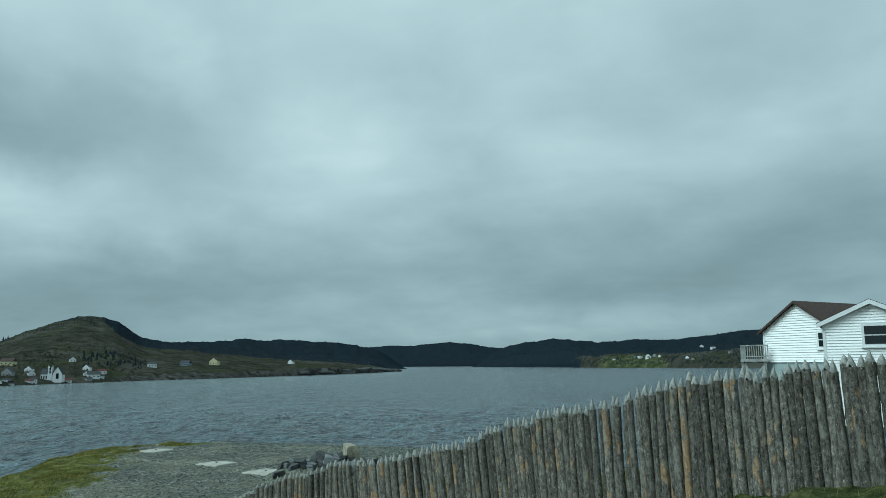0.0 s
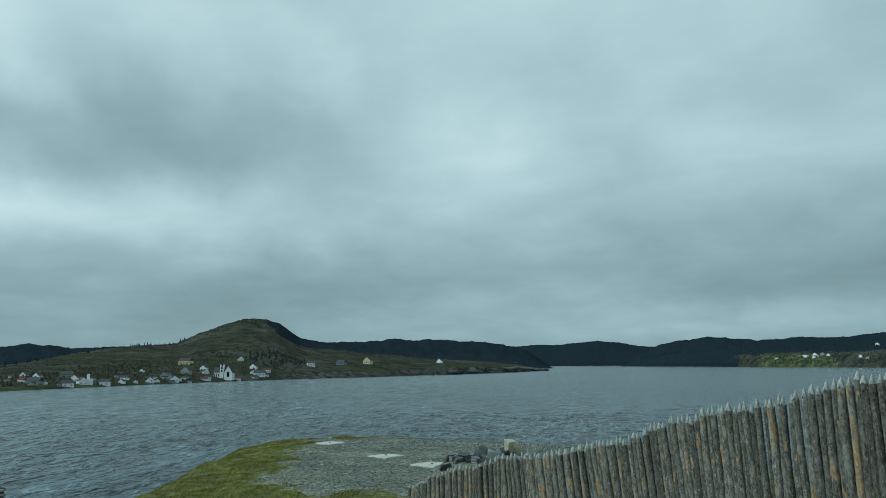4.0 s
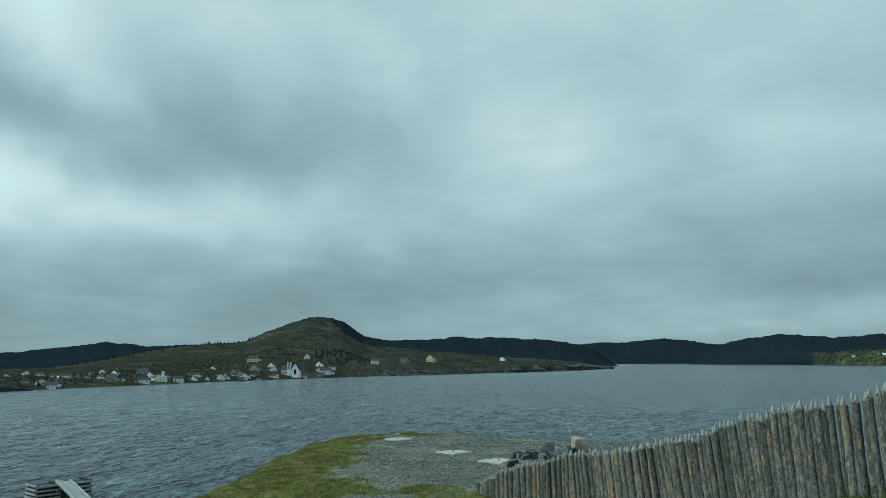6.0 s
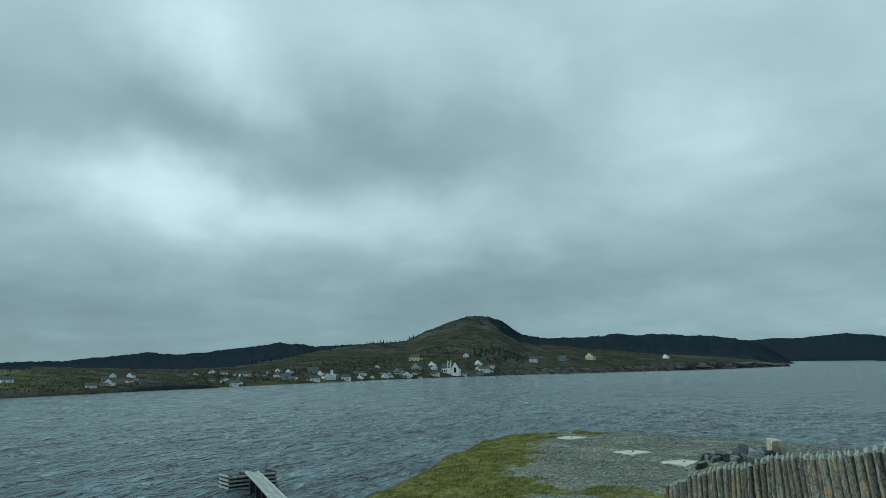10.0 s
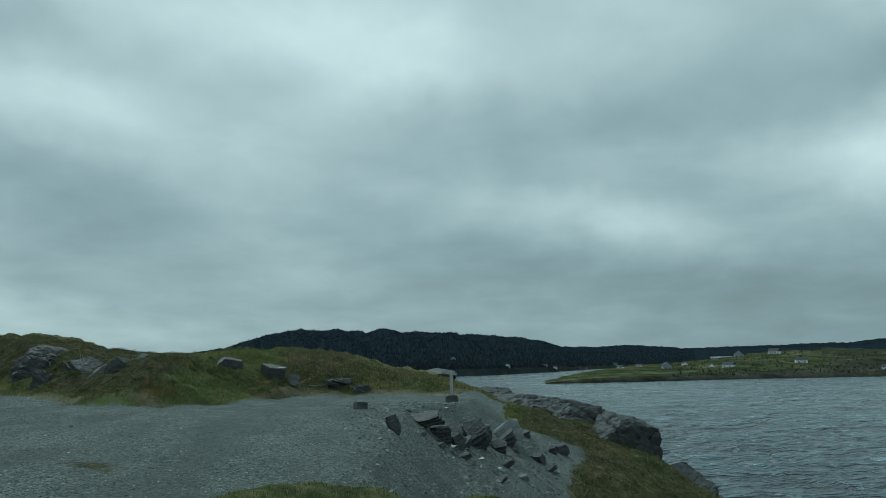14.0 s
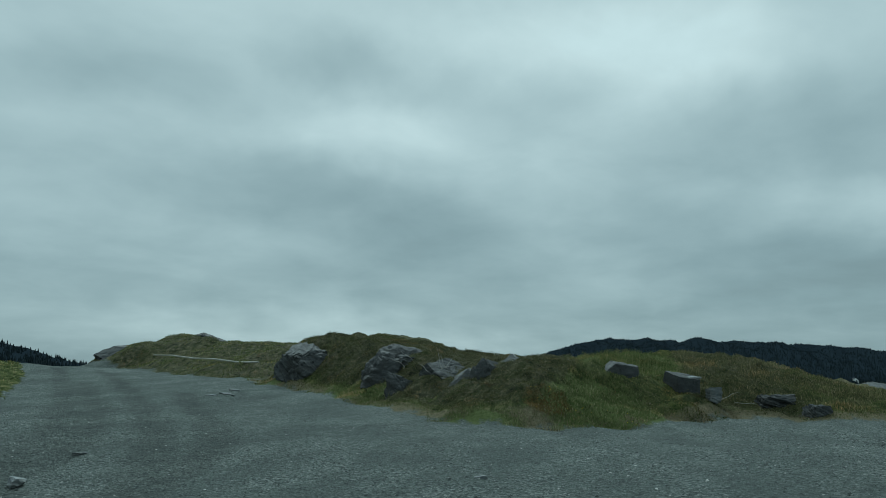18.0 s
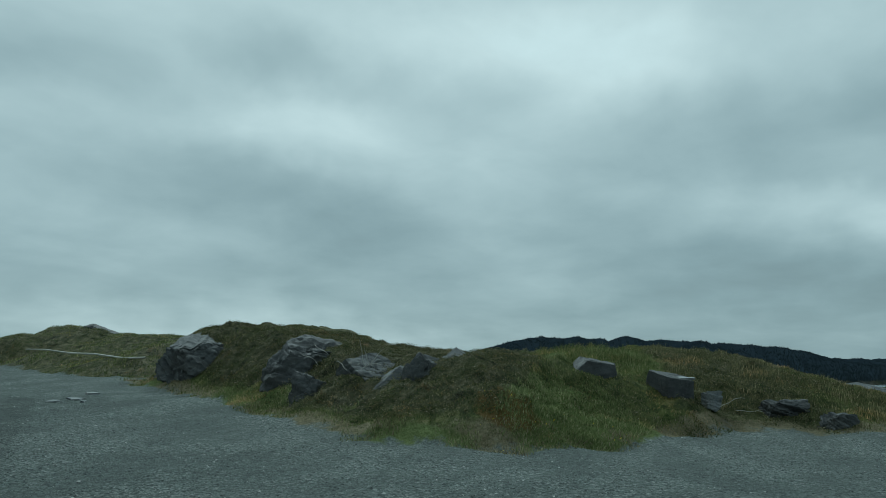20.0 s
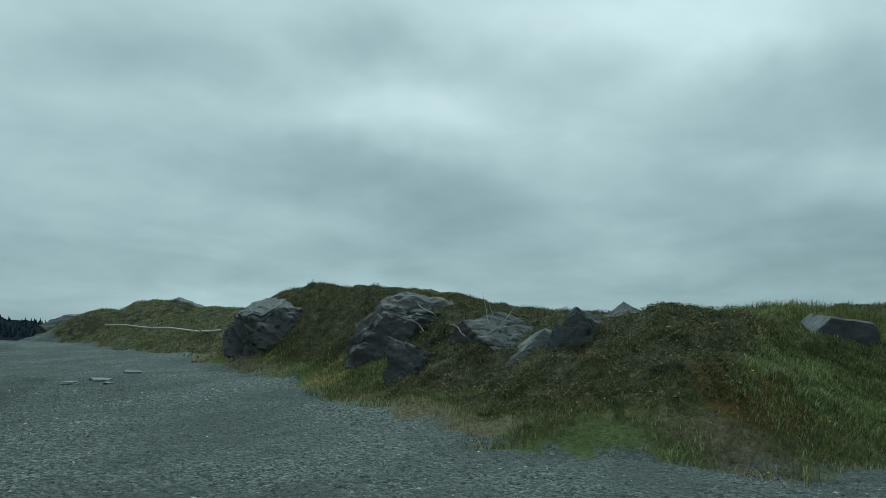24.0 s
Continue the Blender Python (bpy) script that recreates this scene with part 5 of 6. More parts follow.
def tip_height(s):
    """Height of the palisade's tips along its run."""
    return np.interp(s, (-4, 0, 1.2, 2.0, 3.8, 4.9, 6.3, 7.6, 8.5, 9.3, 11, 12.1, 13.5, 16.2, 17.4, 18.6, 20.3, 21.8, 24), (12.5, 12.1, 11.95, 11.83, 11.7, 11.36, 11.06, 10.9, 10.62, 10.5, 9.94, 9.74, 9.36, 8.98, 8.68, 8.28, 8.02, 7.56, 6.79))


rng = random.Random(5)
s, flip = -3.0, 1
while s < 24.2:
    k = rng.randrange(16)
    x, y = FENCE_A + FENCE_D * s
    off = flip * rng.uniform(0.01, 0.035)
    flip = -flip
    x, y = x + 0.754 * off, y + 0.657 * off
    lean = 2.0 + 8.5 * float(step(s, 4, 13)) * (1 - float(step(s, 15.8, 17.4))) + rng.uniform(-0.3, 0.3)
    top = float(tip_height(s)) + rng.uniform(-0.07, 0.08)
    foot = min(ground_z(x, y) - 0.2, top - 1.6)
    x, y = (x, y) - FENCE_D * (1.9 * (top - foot) * math.tan(radians(lean)))
    place = pose(x, y, foot, rng.uniform(-1.2, 1.2), lean, 131 + rng.uniform(-8, 8)) @ Matrix.Diagonal((1, 1, (top - foot) / 2.4, 1))
    post = shared("post", POSTS[k][0], fence, place)
    shared("hewn_tip", POSTS[k][1], post, Matrix())
    s += rng.uniform(0.174, 0.188) - 0.022 * (s < 3.0)

# ---- concrete slabs on the point ----
for cx, cy, w, d, turn in ((-18.65, 49.1, 0.78, 0.78, 65), (-12.93, 42.9, 0.8, 0.8, 62), (-9.57, 40.2, 0.85, 0.85, 60)):
    bm = boxed(-w, -d, -0.25, w, d, 0.07)
    bmesh.ops.bevel(bm, geom=bm.edges[:], offset=0.03, segments=1, affect="EDGES")
    slab = new("concrete_slab", mesh_of("concrete_slab", bm, M_CONC))
    slab.matrix_basis = pose(cx, cy, ground_z(cx, cy) - 0.02, 0, 0, turn)
    tagged(slab, "pale square concrete slab set in the gravel", "slab", "concrete slabs")
    bm = bmesh.new()
    bmesh.ops.create_cone(bm, cap_ends=True, segments=10, radius1=0.05, radius2=0.04, depth=0.06)
    part("anchor_bolt", bm, M_DARKT, slab, "dark iron anchor bolt", place=pose(0, 0, 0.10))

# ---- sign post base and block on the yard's edge ----
bm = boxed(-0.22, -0.22, -0.12, 0.22, 0.22, 0.26)
bmesh.ops.bevel(bm, geom=bm.edges[:], offset=0.04, segments=2, affect="EDGES")
blk = new("concrete_block", mesh_of("concrete_block", bm, M_CONCD))
blk.matrix_basis = pose(-26.8, -0.9, ground_z(-26.8, -0.9) + 0.03, 0, 3, 20) @ Matrix.Scale(0.66, 4)
tagged(blk, "square weathered concrete block on the gravel", "block")
polestand = tagged(new("metal_post"), "short galvanised post in a concrete foot", "post")
polestand.location = (-32.5, 2.3, ground_z(-32.5, 2.3))
bm = boxed(-0.2, -0.2, -0.1, 0.2, 0.2, 0.24)
bmesh.ops.bevel(bm, geom=bm.edges[:], offset=0.04, segments=2, affect="EDGES")
part("foot", bm, M_CONCD, polestand, "weathered concrete foot")
bm = bmesh.new()
bmesh.ops.create_cone(bm, cap_ends=True, segments=12, radius1=0.055, radius2=0.055, depth=0.85)
part("pipe", bm, M_METAL, polestand, place=pose(0, 0, 0.62, 0, 1.5, 0))

# ---- driftwood pole on the second rise ----
def limb(name, label, points, radii, material, category):
    cu = bpy.data.curves.new(name, "CURVE")
    cu.dimensions, cu.bevel_depth, cu.bevel_resolution = "3D", 1.0, 2
    sp = cu.splines.new("POLY")
    sp.points.add(len(points) - 1)
    for p, co, r in zip(sp.points, points, radii):
        p.co, p.radius = (*co, 1), r
    cu.materials.append(material)
    return tagged(new(name, cu), label, category)


wp = [(-52.2, -31.2), (-51.1, -29.3), (-50.0, -27.3), (-48.8, -25.4), (-47.5, -23.3), (-46.4, -21.7)]
limb("driftwood_pole", "long bleached crooked pole lying on the turf", [(x, y, 11.88 - 0.09 * i + (0, 0.05, -0.02, 0.03, -0.05, 0.06)[i]) for i, (x, y) in enumerate(wp)], [0.022, 0.03, 0.036, 0.036, 0.04, 0.036], M_DRIFT, "driftwood")

# ---- crib wharf ----
wharf = tagged(new("crib_wharf"), "timber crib wharf with a plank gangway in the bay", "wharf")
WX, WY = -54.4, 57.3


def crib(name, w, d, rows):
    bm = bmesh.new()
    for k in range(rows):
        z = 0.26 * k - 0.35
        for sgn in (-1, 1):
            if k % 2:
                box(bm, -w / 2, sgn * d / 2 - 0.11, z, w / 2, sgn * d / 2 + 0.11, z + 0.21)
            else:
                box(bm, sgn * w / 2 - 0.11, -d / 2 - 0.1, z, sgn * w / 2 + 0.11, d / 2 + 0.1, z + 0.21)
    box(bm, -w / 2 + 0.15, -d / 2 + 0.15, -1.5, w / 2 - 0.15, d / 2 - 0.15, 0.26 * rows - 0.6)
    return bm


for name, cx, cy in (("crib", -1.35, 0.3), ("crib", 1.45, 0.3)):
    c = part(name, crib(name, 1.9, 2.0, 7), M_DARKT, wharf, "dark log crib", place=pose(WX + cx * 0.41 - cy * 0.91, WY + cx * 0.91 + cy * 0.41, 0, 0, 0, 65.7))
    for k in range(4):
        z = 0.15 + 0.36 * k
        part("corner_log", boxed(-1.1, -0.1, -0.08, 1.1, 0.1, 0.09), M_TIMBER, c, "pale log end", place=pose(0, -1.1, z))
        part("side_log", boxed(-0.1, -1.1, -0.08, 0.1, 1.1, 0.09), M_TIMBER, c, place=pose(-1.08, 0, z + 0.1))
GANG_A, GANG_B = Vector((-53.9, 57.0, 1.45)), Vector((-40.0, 45.4, 1.15))
gang_way = (GANG_B - GANG_A).normalized()
gang_side = Vector((-gang_way.y, gang_way.x, 0)).normalized()
for k in range(58):
    f = k / 57
    p = GANG_A.lerp(GANG_B, f) + Vector((0, 0, 0.04 * math.sin(f * 6)))
    part("deck_plank", boxed(-0.6, -0.13, -0.03, 0.6, 0.13, 0.03), M_TIMBER, wharf, place=pose(p.x, p.y, p.z + rng.uniform(-0.015, 0.015), 0, 0, 51.5 + rng.uniform(-2, 2)))
for sgn in (-1, 1):
    for k in range(5):
        p, q = (GANG_A.lerp(GANG_B, f) + gang_side * sgn * 0.57 + Vector((0, 0, 0.04 * math.sin(f * 6) + 0.12)) for f in (k / 5, (k + 1) / 5 - 0.004))
        part("kerb_rail", boxed(-0.06, 0, -0.09, 0.06, (q - p).length, 0.09), M_TIMBER, wharf, place=Matrix.Translation(p) @ (q - p).to_track_quat("Y", "Z").to_matrix().to_4x4())
for k in range(1, 6):
    p = GANG_A.lerp(GANG_B, k / 5.5)
    part("trestle", boxed(-0.58, -0.1, -2.6, 0.58, 0.1, -0.06), M_DARKT, wharf, "dark timber trestle", place=pose(p.x, p.y, p.z, 0, 0, 51.5))
for x, y, h in ((-50.0, 44.0, 1.5), (-49.3, 44.7, 1.2)):
    bm = bmesh.new()
    bmesh.ops.create_cone(bm, cap_ends=True, segments=8, radius1=0.13, radius2=0.10, depth=h + 2)
    pile = new("mooring_pile", mesh_of("mooring_pile", bm, M_DARKT))
    pile.matrix_basis = pose(x, y, h / 2 - 1, 4, 6, 0)
    tagged(pile, "leaning dark timber pile standing in the water", "pile", "mooring piles")

# ---- the white house behind the palisade ----
house = tagged(new("white_house"), "white clapboard house with brown roof and a railed deck", "house")


def clap_wall(name, outline, depth, place, lap=0.2):
    """A gable or side wall: a solid core with lapped boards on its front."""
    bm = bmesh.new()
    prism(bm, outline, depth)
    wall = part(name, bm, M_SIDE, house, place=place)
    xs, zs = [p[0] for p in outline], [p[1] for p in outline]
    z = min(zs)
    while z < max(zs) - 0.06:
        cuts = []
        for (x0, z0), (x1, z1) in zip(outline, outline[1:] + outline[:1]):
            if min(z0, z1) <= z + lap * 0.5 <= max(z0, z1) and z0 != z1:
                cuts.append(x0 + (x1 - x0) * (z + lap * 0.5 - z0) / (z1 - z0))
        if len(cuts) >= 2:
            a, b = min(cuts) + 0.02, max(cuts) - 0.02
            bm = bmesh.new()
            vs = [bm.verts.new(v) for v in ((a, -0.045, z), (b, -0.045, z), (b, -0.004, z + lap), (a, -0.004, z + lap), (a, 0, z), (b, 0, z), (b, 0, z + lap), (a, 0, z + lap))]
            for f in ((0, 1, 2, 3), (0, 4, 5, 1), (0, 3, 7, 4), (1, 5, 6, 2), (2, 6, 7, 3)):
                bm.faces.new([vs[i] for i in f])
            part("clapboard", bm, M_SIDE, wall)
        z += lap
    return wall


def slab_roof(name, a, b, rise, length, place, over=0.25, thick=0.07, fascia=None, words="white barge board", deep=0.16):
    """Two roof slopes over a gable from x = a to b."""
    mid, h = (a + b) / 2, rise
    k = h / (mid - a)
    for sgn in (-1, 1):
        bm = bmesh.new()
        x1 = (mid - a) + over
        prism(bm, [(0, 0), (sgn * x1, -k * x1), (sgn * x1, -k * x1 + thick), (0, thick)], length + 2 * over)
        part(name, bm, M_ROOFB, house, place=place @ Matrix.Translation((mid, -over, 0)))
        bm = bmesh.new()
        prism(bm, [(0, 0.04), (sgn * x1, -k * x1 + 0.04), (sgn * x1, -k * x1 - deep), (0, -deep)], 0.05)
        part("barge_board", bm, fascia or M_WHITE, house, words, place=place @ Matrix.Translation((mid, -over - 0.03, 0)))

def house_frame(px, py, pz, turn):
    return pose(px, py, pz, 0, 0, turn)


# rear gable, its ridge running off behind the front wing
rear = house_frame(17.5, 42.9, 0, -60)
clap_wall("rear_wall", [(0, 11.9), (4.3, 11.9), (4.3, 13.62), (2.15, 15.08), (0, 13.62)], 6.5, rear, 0.13)
slab_roof("roof", 0.0, 4.3, 1.46, 6.5, rear @ Matrix.Translation((0, 0, 15.1)), fascia=M_ROOFB, words="dark brown barge board", deep=0.07)
part("foundation", boxed(0.04, 0.04, 8.0, 4.26, 6.4, 11.9), M_AQUA, house, "pale blue-grey boarded foundation", place=rear)
front = house_frame(17.5, 36.1, 0, -28)
clap_wall("front_wall", [(0, 9.0), (4.0, 9.0), (4.0, 13.72), (2.0, 14.66), (0, 13.72)], 6.0, front, 0.13)
slab_roof("roof", 0.0, 4.0, 0.94, 6.0, front @ Matrix.Translation((0, 0, 14.7)))


def window(place, w, h, label="white-framed sliding window"):
    frame_ob = part("window_frame", boxed(-w / 2 - 0.12, -0.07, -h / 2 - 0.12, w / 2 + 0.12, 0.02, h / 2 + 0.12), M_WHITE, house, label, place=place)
    for z0, z1 in ((-h / 2, -0.03), (0.03, h / 2)):
        part("pane", boxed(-w / 2, -0.085, z0, w / 2, -0.06, z1), M_GLASS, frame_ob, "dark reflecting pane")
    part("sill", boxed(-w / 2 - 0.16, -0.12, -h / 2 - 0.18, w / 2 + 0.16, 0.0, -h / 2 - 0.12), M_WHITE, frame_ob)


window(front @ Matrix.Translation((2.2, -0.03, 13.12)), 1.0, 0.82)
window(rear @ Matrix.Translation((3.55, -0.03, 13.05)), 0.34, 0.7, "narrow dark window")
for x0 in (-0.02, 3.9):
    part("corner_board", boxed(x0, -0.05, 9.0, x0 + 0.12, 0.1, 13.7), M_WHITE, house, place=front)
part("corner_board", boxed(-0.03, -0.05, 11.9, 0.1, 0.1, 13.6), M_WHITE, house, place=rear)
# the deck on stilts
dk = house_frame(17.3, 42.0, 2.7, -24)
deck = part("deck", boxed(-1.45, 0.3, 9.25, 0.0, 4.5, 9.4), M_TIMBER, house, "grey deck on stilts", place=dk)
for args in ((-1.45, 0.3, 10.1, 0.0, 0.37, 10.17), (-1.45, 0.3, 10.1, -1.38, 4.5, 10.17), (-1.45, 0.3, 9.5, 0.0, 0.35, 9.55)):
    part("rail", boxed(*args), M_TIMBER, deck)
for k in range(13):
    part("baluster", boxed(-1.43 + k * 0.115, 0.32, 9.4, -1.39 + k * 0.115, 0.36, 10.1), M_TIMBER, deck)
for k in range(1, 26):
    part("baluster", boxed(-1.43, 0.32 + k * 0.165, 9.4, -1.39, 0.36 + k * 0.165, 10.1), M_TIMBER, deck)
for x0, y0 in ((-1.35, 0.5), (-0.2, 0.5), (-1.35, 4.2), (-0.2, 4.2)):
    part("stilt", boxed(x0 - 0.07, y0 - 0.07, 4.0, x0 + 0.07, y0 + 0.07, 9.25), M_TIMBER, deck)
for sgn in (-1, 1):
    part("cross_brace", boxed(-0.05, -0.04, -1.0, 0.05, 0.04, 1.0), M_TIMBER, deck, place=pose(-0.75, 0.5, 8.45, 0, sgn * 40, 0))

# ---- far houses ----


def far_house(shore, az, el, mrad, wall_mat, roof_mat, turn, shape="gable"):
    at, r = shore.spot(az, el)
    w = max(0.74 * mrad * r / 1000, 2.5)
    h, d = w * (0.30 if shape == "low" else 0.44), w * 0.8
    thing = tagged(new("village_house"), FAR_WORDS[wall_mat.name] + " wooden house with " + FAR_WORDS[roof_mat.name] + " roof across the water", "house", "village houses")
    thing.matrix_basis = pose(at.x, at.y, at.z - 0.5, 0, 0, az + turn)
    part("wall", boxed(-w / 2, -d / 2, -2.0, w / 2, d / 2, h), wall_mat, thing)
    bm = bmesh.new()
    rise = 0.12 * w if shape == "flat" else 0.34 * (d if shape != "end" else w)
    if shape == "end":
        prism(bm, [(-w / 2 - 0.2, h), (w / 2 + 0.2, h), (0, h + 1.2 * rise)], d + 0.4)
        part("roof", bm, roof_mat, thing, place=pose(0, -d / 2 + 0.12, 0))
        bm = bmesh.new()
        prism(bm, [(-w / 2 + 0.1, h), (w / 2 - 0.1, h), (0, h + 1.2 * rise - 0.15)], 0.25)
        part("gable", bm, wall_mat, thing, place=pose(0, -d / 2 - 0.06, 0))
    else:
        prism(bm, [(-d / 2 - 0.25, h), (d / 2 + 0.25, h), (0, h + rise)], w + 0.4)
        part("roof", bm, roof_mat, thing, place=pose(-w / 2 - 0.2, 0, 0, 0, 0, -90))
    n = max(2, min(4, int(w / 2.6)))
    for lvl in ((0.3,) if h < 4.5 else (0.25, 0.68)):
        for k in range(n):
            x = (k + 0.5) / n * w - w / 2
            win = part("window", boxed(x - 0.055 * w, -d / 2 - 0.05, h * lvl, x + 0.055 * w, -d / 2 + 0.02, h * lvl + 0.3 * h), M_GLASS, thing, "dark window")
    return thing


FAR_WORDS = {M_WHITE.name: "white", M_CREAM.name: "pale yellow", M_GREYP.name: "grey", M_BLUEP.name: "blue-grey", M_REDP.name: "red", M_ROOFG.name: "dark grey", M_ROOFR.name: "rust-red", M_ROOFB.name: "brown"}
KINDS = {"w": (M_WHITE, M_ROOFG), "g": (M_GREYP, M_ROOFG), "c": (M_CREAM, M_ROOFB), "b": (M_BLUEP, M_ROOFG), "r": (M_WHITE, M_ROOFR)}
TOWN_A = ((46.63, -0.96, 18.6, "w"), (44.54, -0.59, 9.3, "w"), (43.7, -0.69, 11.2, "w"), (43.58, -1.29, 13.0, "w"), (42.97, -1.5, 13.0, "w"), (42.24, -0.81, 16.7, "w"), (40.59, -0.62, 8.2, "w"), (39.88, -0.59, 10.4, "w"), (39.23, -1.04, 20.4, "g"), (37.3, -1.21, 17.8, "w"), (36.37, -1.13, 14.9, "w"), (37.33, -0.63, 18.6, "g"), (32.67, -0.34, 7.4, "w"), (29.81, 0.2, 19.3, "c"), (33.72, -0.87, 11.2, "w"), (34.95, -1.19, 14.9, "w"), (33.9, -1.1, 9.3, "r"))
TOWN_B = ((33.03, -1.1, 7.4, "w"), (32.06, -1.05, 11.2, "w"), (31.18, -0.76, 13.0, "g"), (30.48, -1.03, 13.0, "r"), (29.73, -0.51, 14.9, "g"), (28.55, -0.26, 11.2, "w"), (26.05, 0.38, 9.7, "w"), (25.11, -0.2, 11.2, "w"), (24.69, -0.7, 18.6, "w"), (28.27, -0.95, 11.2, "w"), (21.05, -0.03, 13.4, "w"), (18.84, 0.06, 15.6, "b"), (16.88, 0.11, 14.1, "c"), (11.55, 0.11, 9.3, "w"), (49.5, -0.89, 11.9, "r"), (48.55, -0.98, 8.2, "w"))
TOWN_C = ((69.36, -1.26, 9.3, "w"), (68.07, -1.16, 9.3, "w"), (66.19, -1.32, 14.9, "g"), (64.92, -1.07, 7.4, "w"), (62.02, -1.21, 17.8, "w"), (63.13, -1.22, 5.6, "w"), (61.26, -0.54, 14.1, "g"), (58.97, -0.29, 15.6, "w"), (57.41, -0.92, 17.8, "w"), (52.4, -1.39, 16.7, "w"), (51.24, -1.28, 14.9, "w"))
TOWN_D = ((-13.92, 0.3, 7.4, "w"), (-14.51, 0.28, 8.9, "w"), (-12.11, 0.2, 4.5, "w"), (-17.21, 0.25, 5.2, "w"), (-18.95, 0.9, 7.4, "w"), (-18.2, 1.0, 5.9, "w"), (-14.95, 0.42, 5.5, "g"), (-15.3, 0.36, 5.0, "w"), (-20.1, 0.6, 6.0, "g"), (-17.6, 0.16, 4.5, "c"), (-13.5, 0.36, 4.5, "g"))
TOWN_E = ((81.5, -0.55, 9.0, "g"), (74.0, -1.2, 6.0, "w"), (74.7, -1.1, 5.5, "g"), (77.5, -1.1, 5.5, "w"), (69.6, -1.05, 6.0, "g"))
rng = random.Random(11)
for shore, town in ((VILLAGE, TOWN_A), (VILLAGE, TOWN_B), (GREEN, TOWN_C), (EAST, TOWN_D), (WEST, TOWN_E)):
    for az, el, mrad, kind in town:
        far_house(shore, az, el, mrad, *KINDS[kind], rng.choice((-25, -10, 5, 20)), "low" if mrad > 15 else rng.choice(("gable", "end", "end")))

rng = random.Random(23)
for _ in range(74):
    az = rng.uniform(24, 52)
    far_house(GREEN if az > 49 else VILLAGE, az, rng.uniform(-1.25, -0.65) + (-0.1 if az > 40 else 0.25 if az < 29 else 0), rng.uniform(6.5, 12), *KINDS[rng.choice("wwwgbrg")], rng.uniform(-40, 40), rng.choice(("gable", "end", "low")))

# the church
at, r = VILLAGE.spot(27.16, -0.8)
church = tagged(new("church"), "white wooden church with a square tower and dark roof", "church")
church.matrix_basis = pose(at.x, at.y, at.z - 0.4, 0, 0, 27 - 14) @ Matrix.Scale(0.88, 4)
W = 26 * r / 1000
part("nave", boxed(-W * 0.5, -3.5, -2, W * 0.2, 4.5, 5.0), M_WHITE, church)
bm = bmesh.new()
prism(bm, [(-4.4, 5.0), (4.4, 5.0), (0, 9.6)], W * 0.7 + 0.5)
part("roof", bm, M_ROOFG, church, place=pose(-W * 0.5 - 0.2, 0.5, 0, 0, 0, -90))
bm = bmesh.new()
prism(bm, [(-3.6, -2), (3.6, -2), (3.6, 5.2), (0, 11.0), (-3.6, 5.2)], 9)
part("transept", bm, M_WHITE, church, place=pose(W * 0.3, -5.0, 0))
for sgn in (-1, 1):
    bm = bmesh.new()
    prism(bm, [(0, 11.0), (sgn * 4.0, 4.5), (sgn * 4.0, 4.9), (0, 11.4)], 9.4)
    part("roof", bm, M_ROOFG, church, place=pose(W * 0.3, -5.15, 0))
part("tower", boxed(-1.6, -1.6, 0, 1.6, 1.6, 10.2), M_WHITE, church, place=pose(-W * 0.05, -3.2, 0))
for sx in (-1.35, 1.35):
    for sy in (-1.35, 1.35):
        bm = bmesh.new()
        bmesh.ops.create_cone(bm, cap_ends=True, segments=6, radius1=0.3, radius2=0.02, depth=2.6)
        part("pinnacle", bm, M_WHITE, church, place=pose(-W * 0.05 + sx, -3.2 + sy, 11.4))
for z in (5.5, 8.0):
    part("tower_window", boxed(-0.6, -1.66, z, 0.6, -1.5, z + 2.0), M_GLASS, church, place=pose(-W * 0.05, -3.2, 0))
part("lancet_window", boxed(-1.1, -0.06, 1.0, 1.1, 0.05, 5.5), M_GLASS, church, place=pose(W * 0.3, -5.0, 0))
for k in range(4):
    part("nave_window", boxed(-0.5, -3.56, 1.2, 0.5, -3.4, 3.6), M_GLASS, church, place=pose(-W * 0.45 + k * W * 0.11, 0, 0))
# the small spire of the chapel
at, r = VILLAGE.spot(36.0, -1.1)
chapel = tagged(new("chapel"), "small white wooden chapel with a pointed bell turret", "chapel")
chapel.matrix_basis = pose(at.x, at.y, at.z - 0.4, 0, 0, 30)
part("wall", boxed(-2.5, -2, -1, 2.5, 2, 3.4), M_WHITE, chapel)
part("turret", boxed(-0.8, -0.8, 3.4, 0.8, 0.8, 6.2), M_WHITE, chapel)
bm = bmesh.new()
bmesh.ops.create_cone(bm, cap_ends=True, segments=4, radius1=1.1, radius2=0.05, depth=3.0)
part("spire", bm, M_ROOFG, chapel, place=pose(0, 0, 7.6, 0, 0, 45))

# ---- grass, heath and loose gravel ----


def bulk(name, verts, faces_per, count, pattern, material, label, category):
    """Many small pieces that share one pattern of faces, in one mesh."""
    me = bpy.data.meshes.new(name)
    me.vertices.add(len(verts))
    me.vertices.foreach_set("co", verts.astype(np.float32).ravel())
    pat = np.array(pattern)
    faces = (np.arange(count)[:, None, None] * faces_per + pat[None]).reshape(-1, pat.shape[1])
    me.loops.add(faces.size)
    me.loops.foreach_set("vertex_index", faces.astype(np.int32).ravel())
    me.polygons.add(len(faces))
    me.polygons.foreach_set("loop_start", np.arange(0, faces.size, pat.shape[1], dtype=np.int32))
    me.update(calc_edges=True)
    me.materials.append(material)
    return tagged(new(name, me), label, category, kind="stuff")


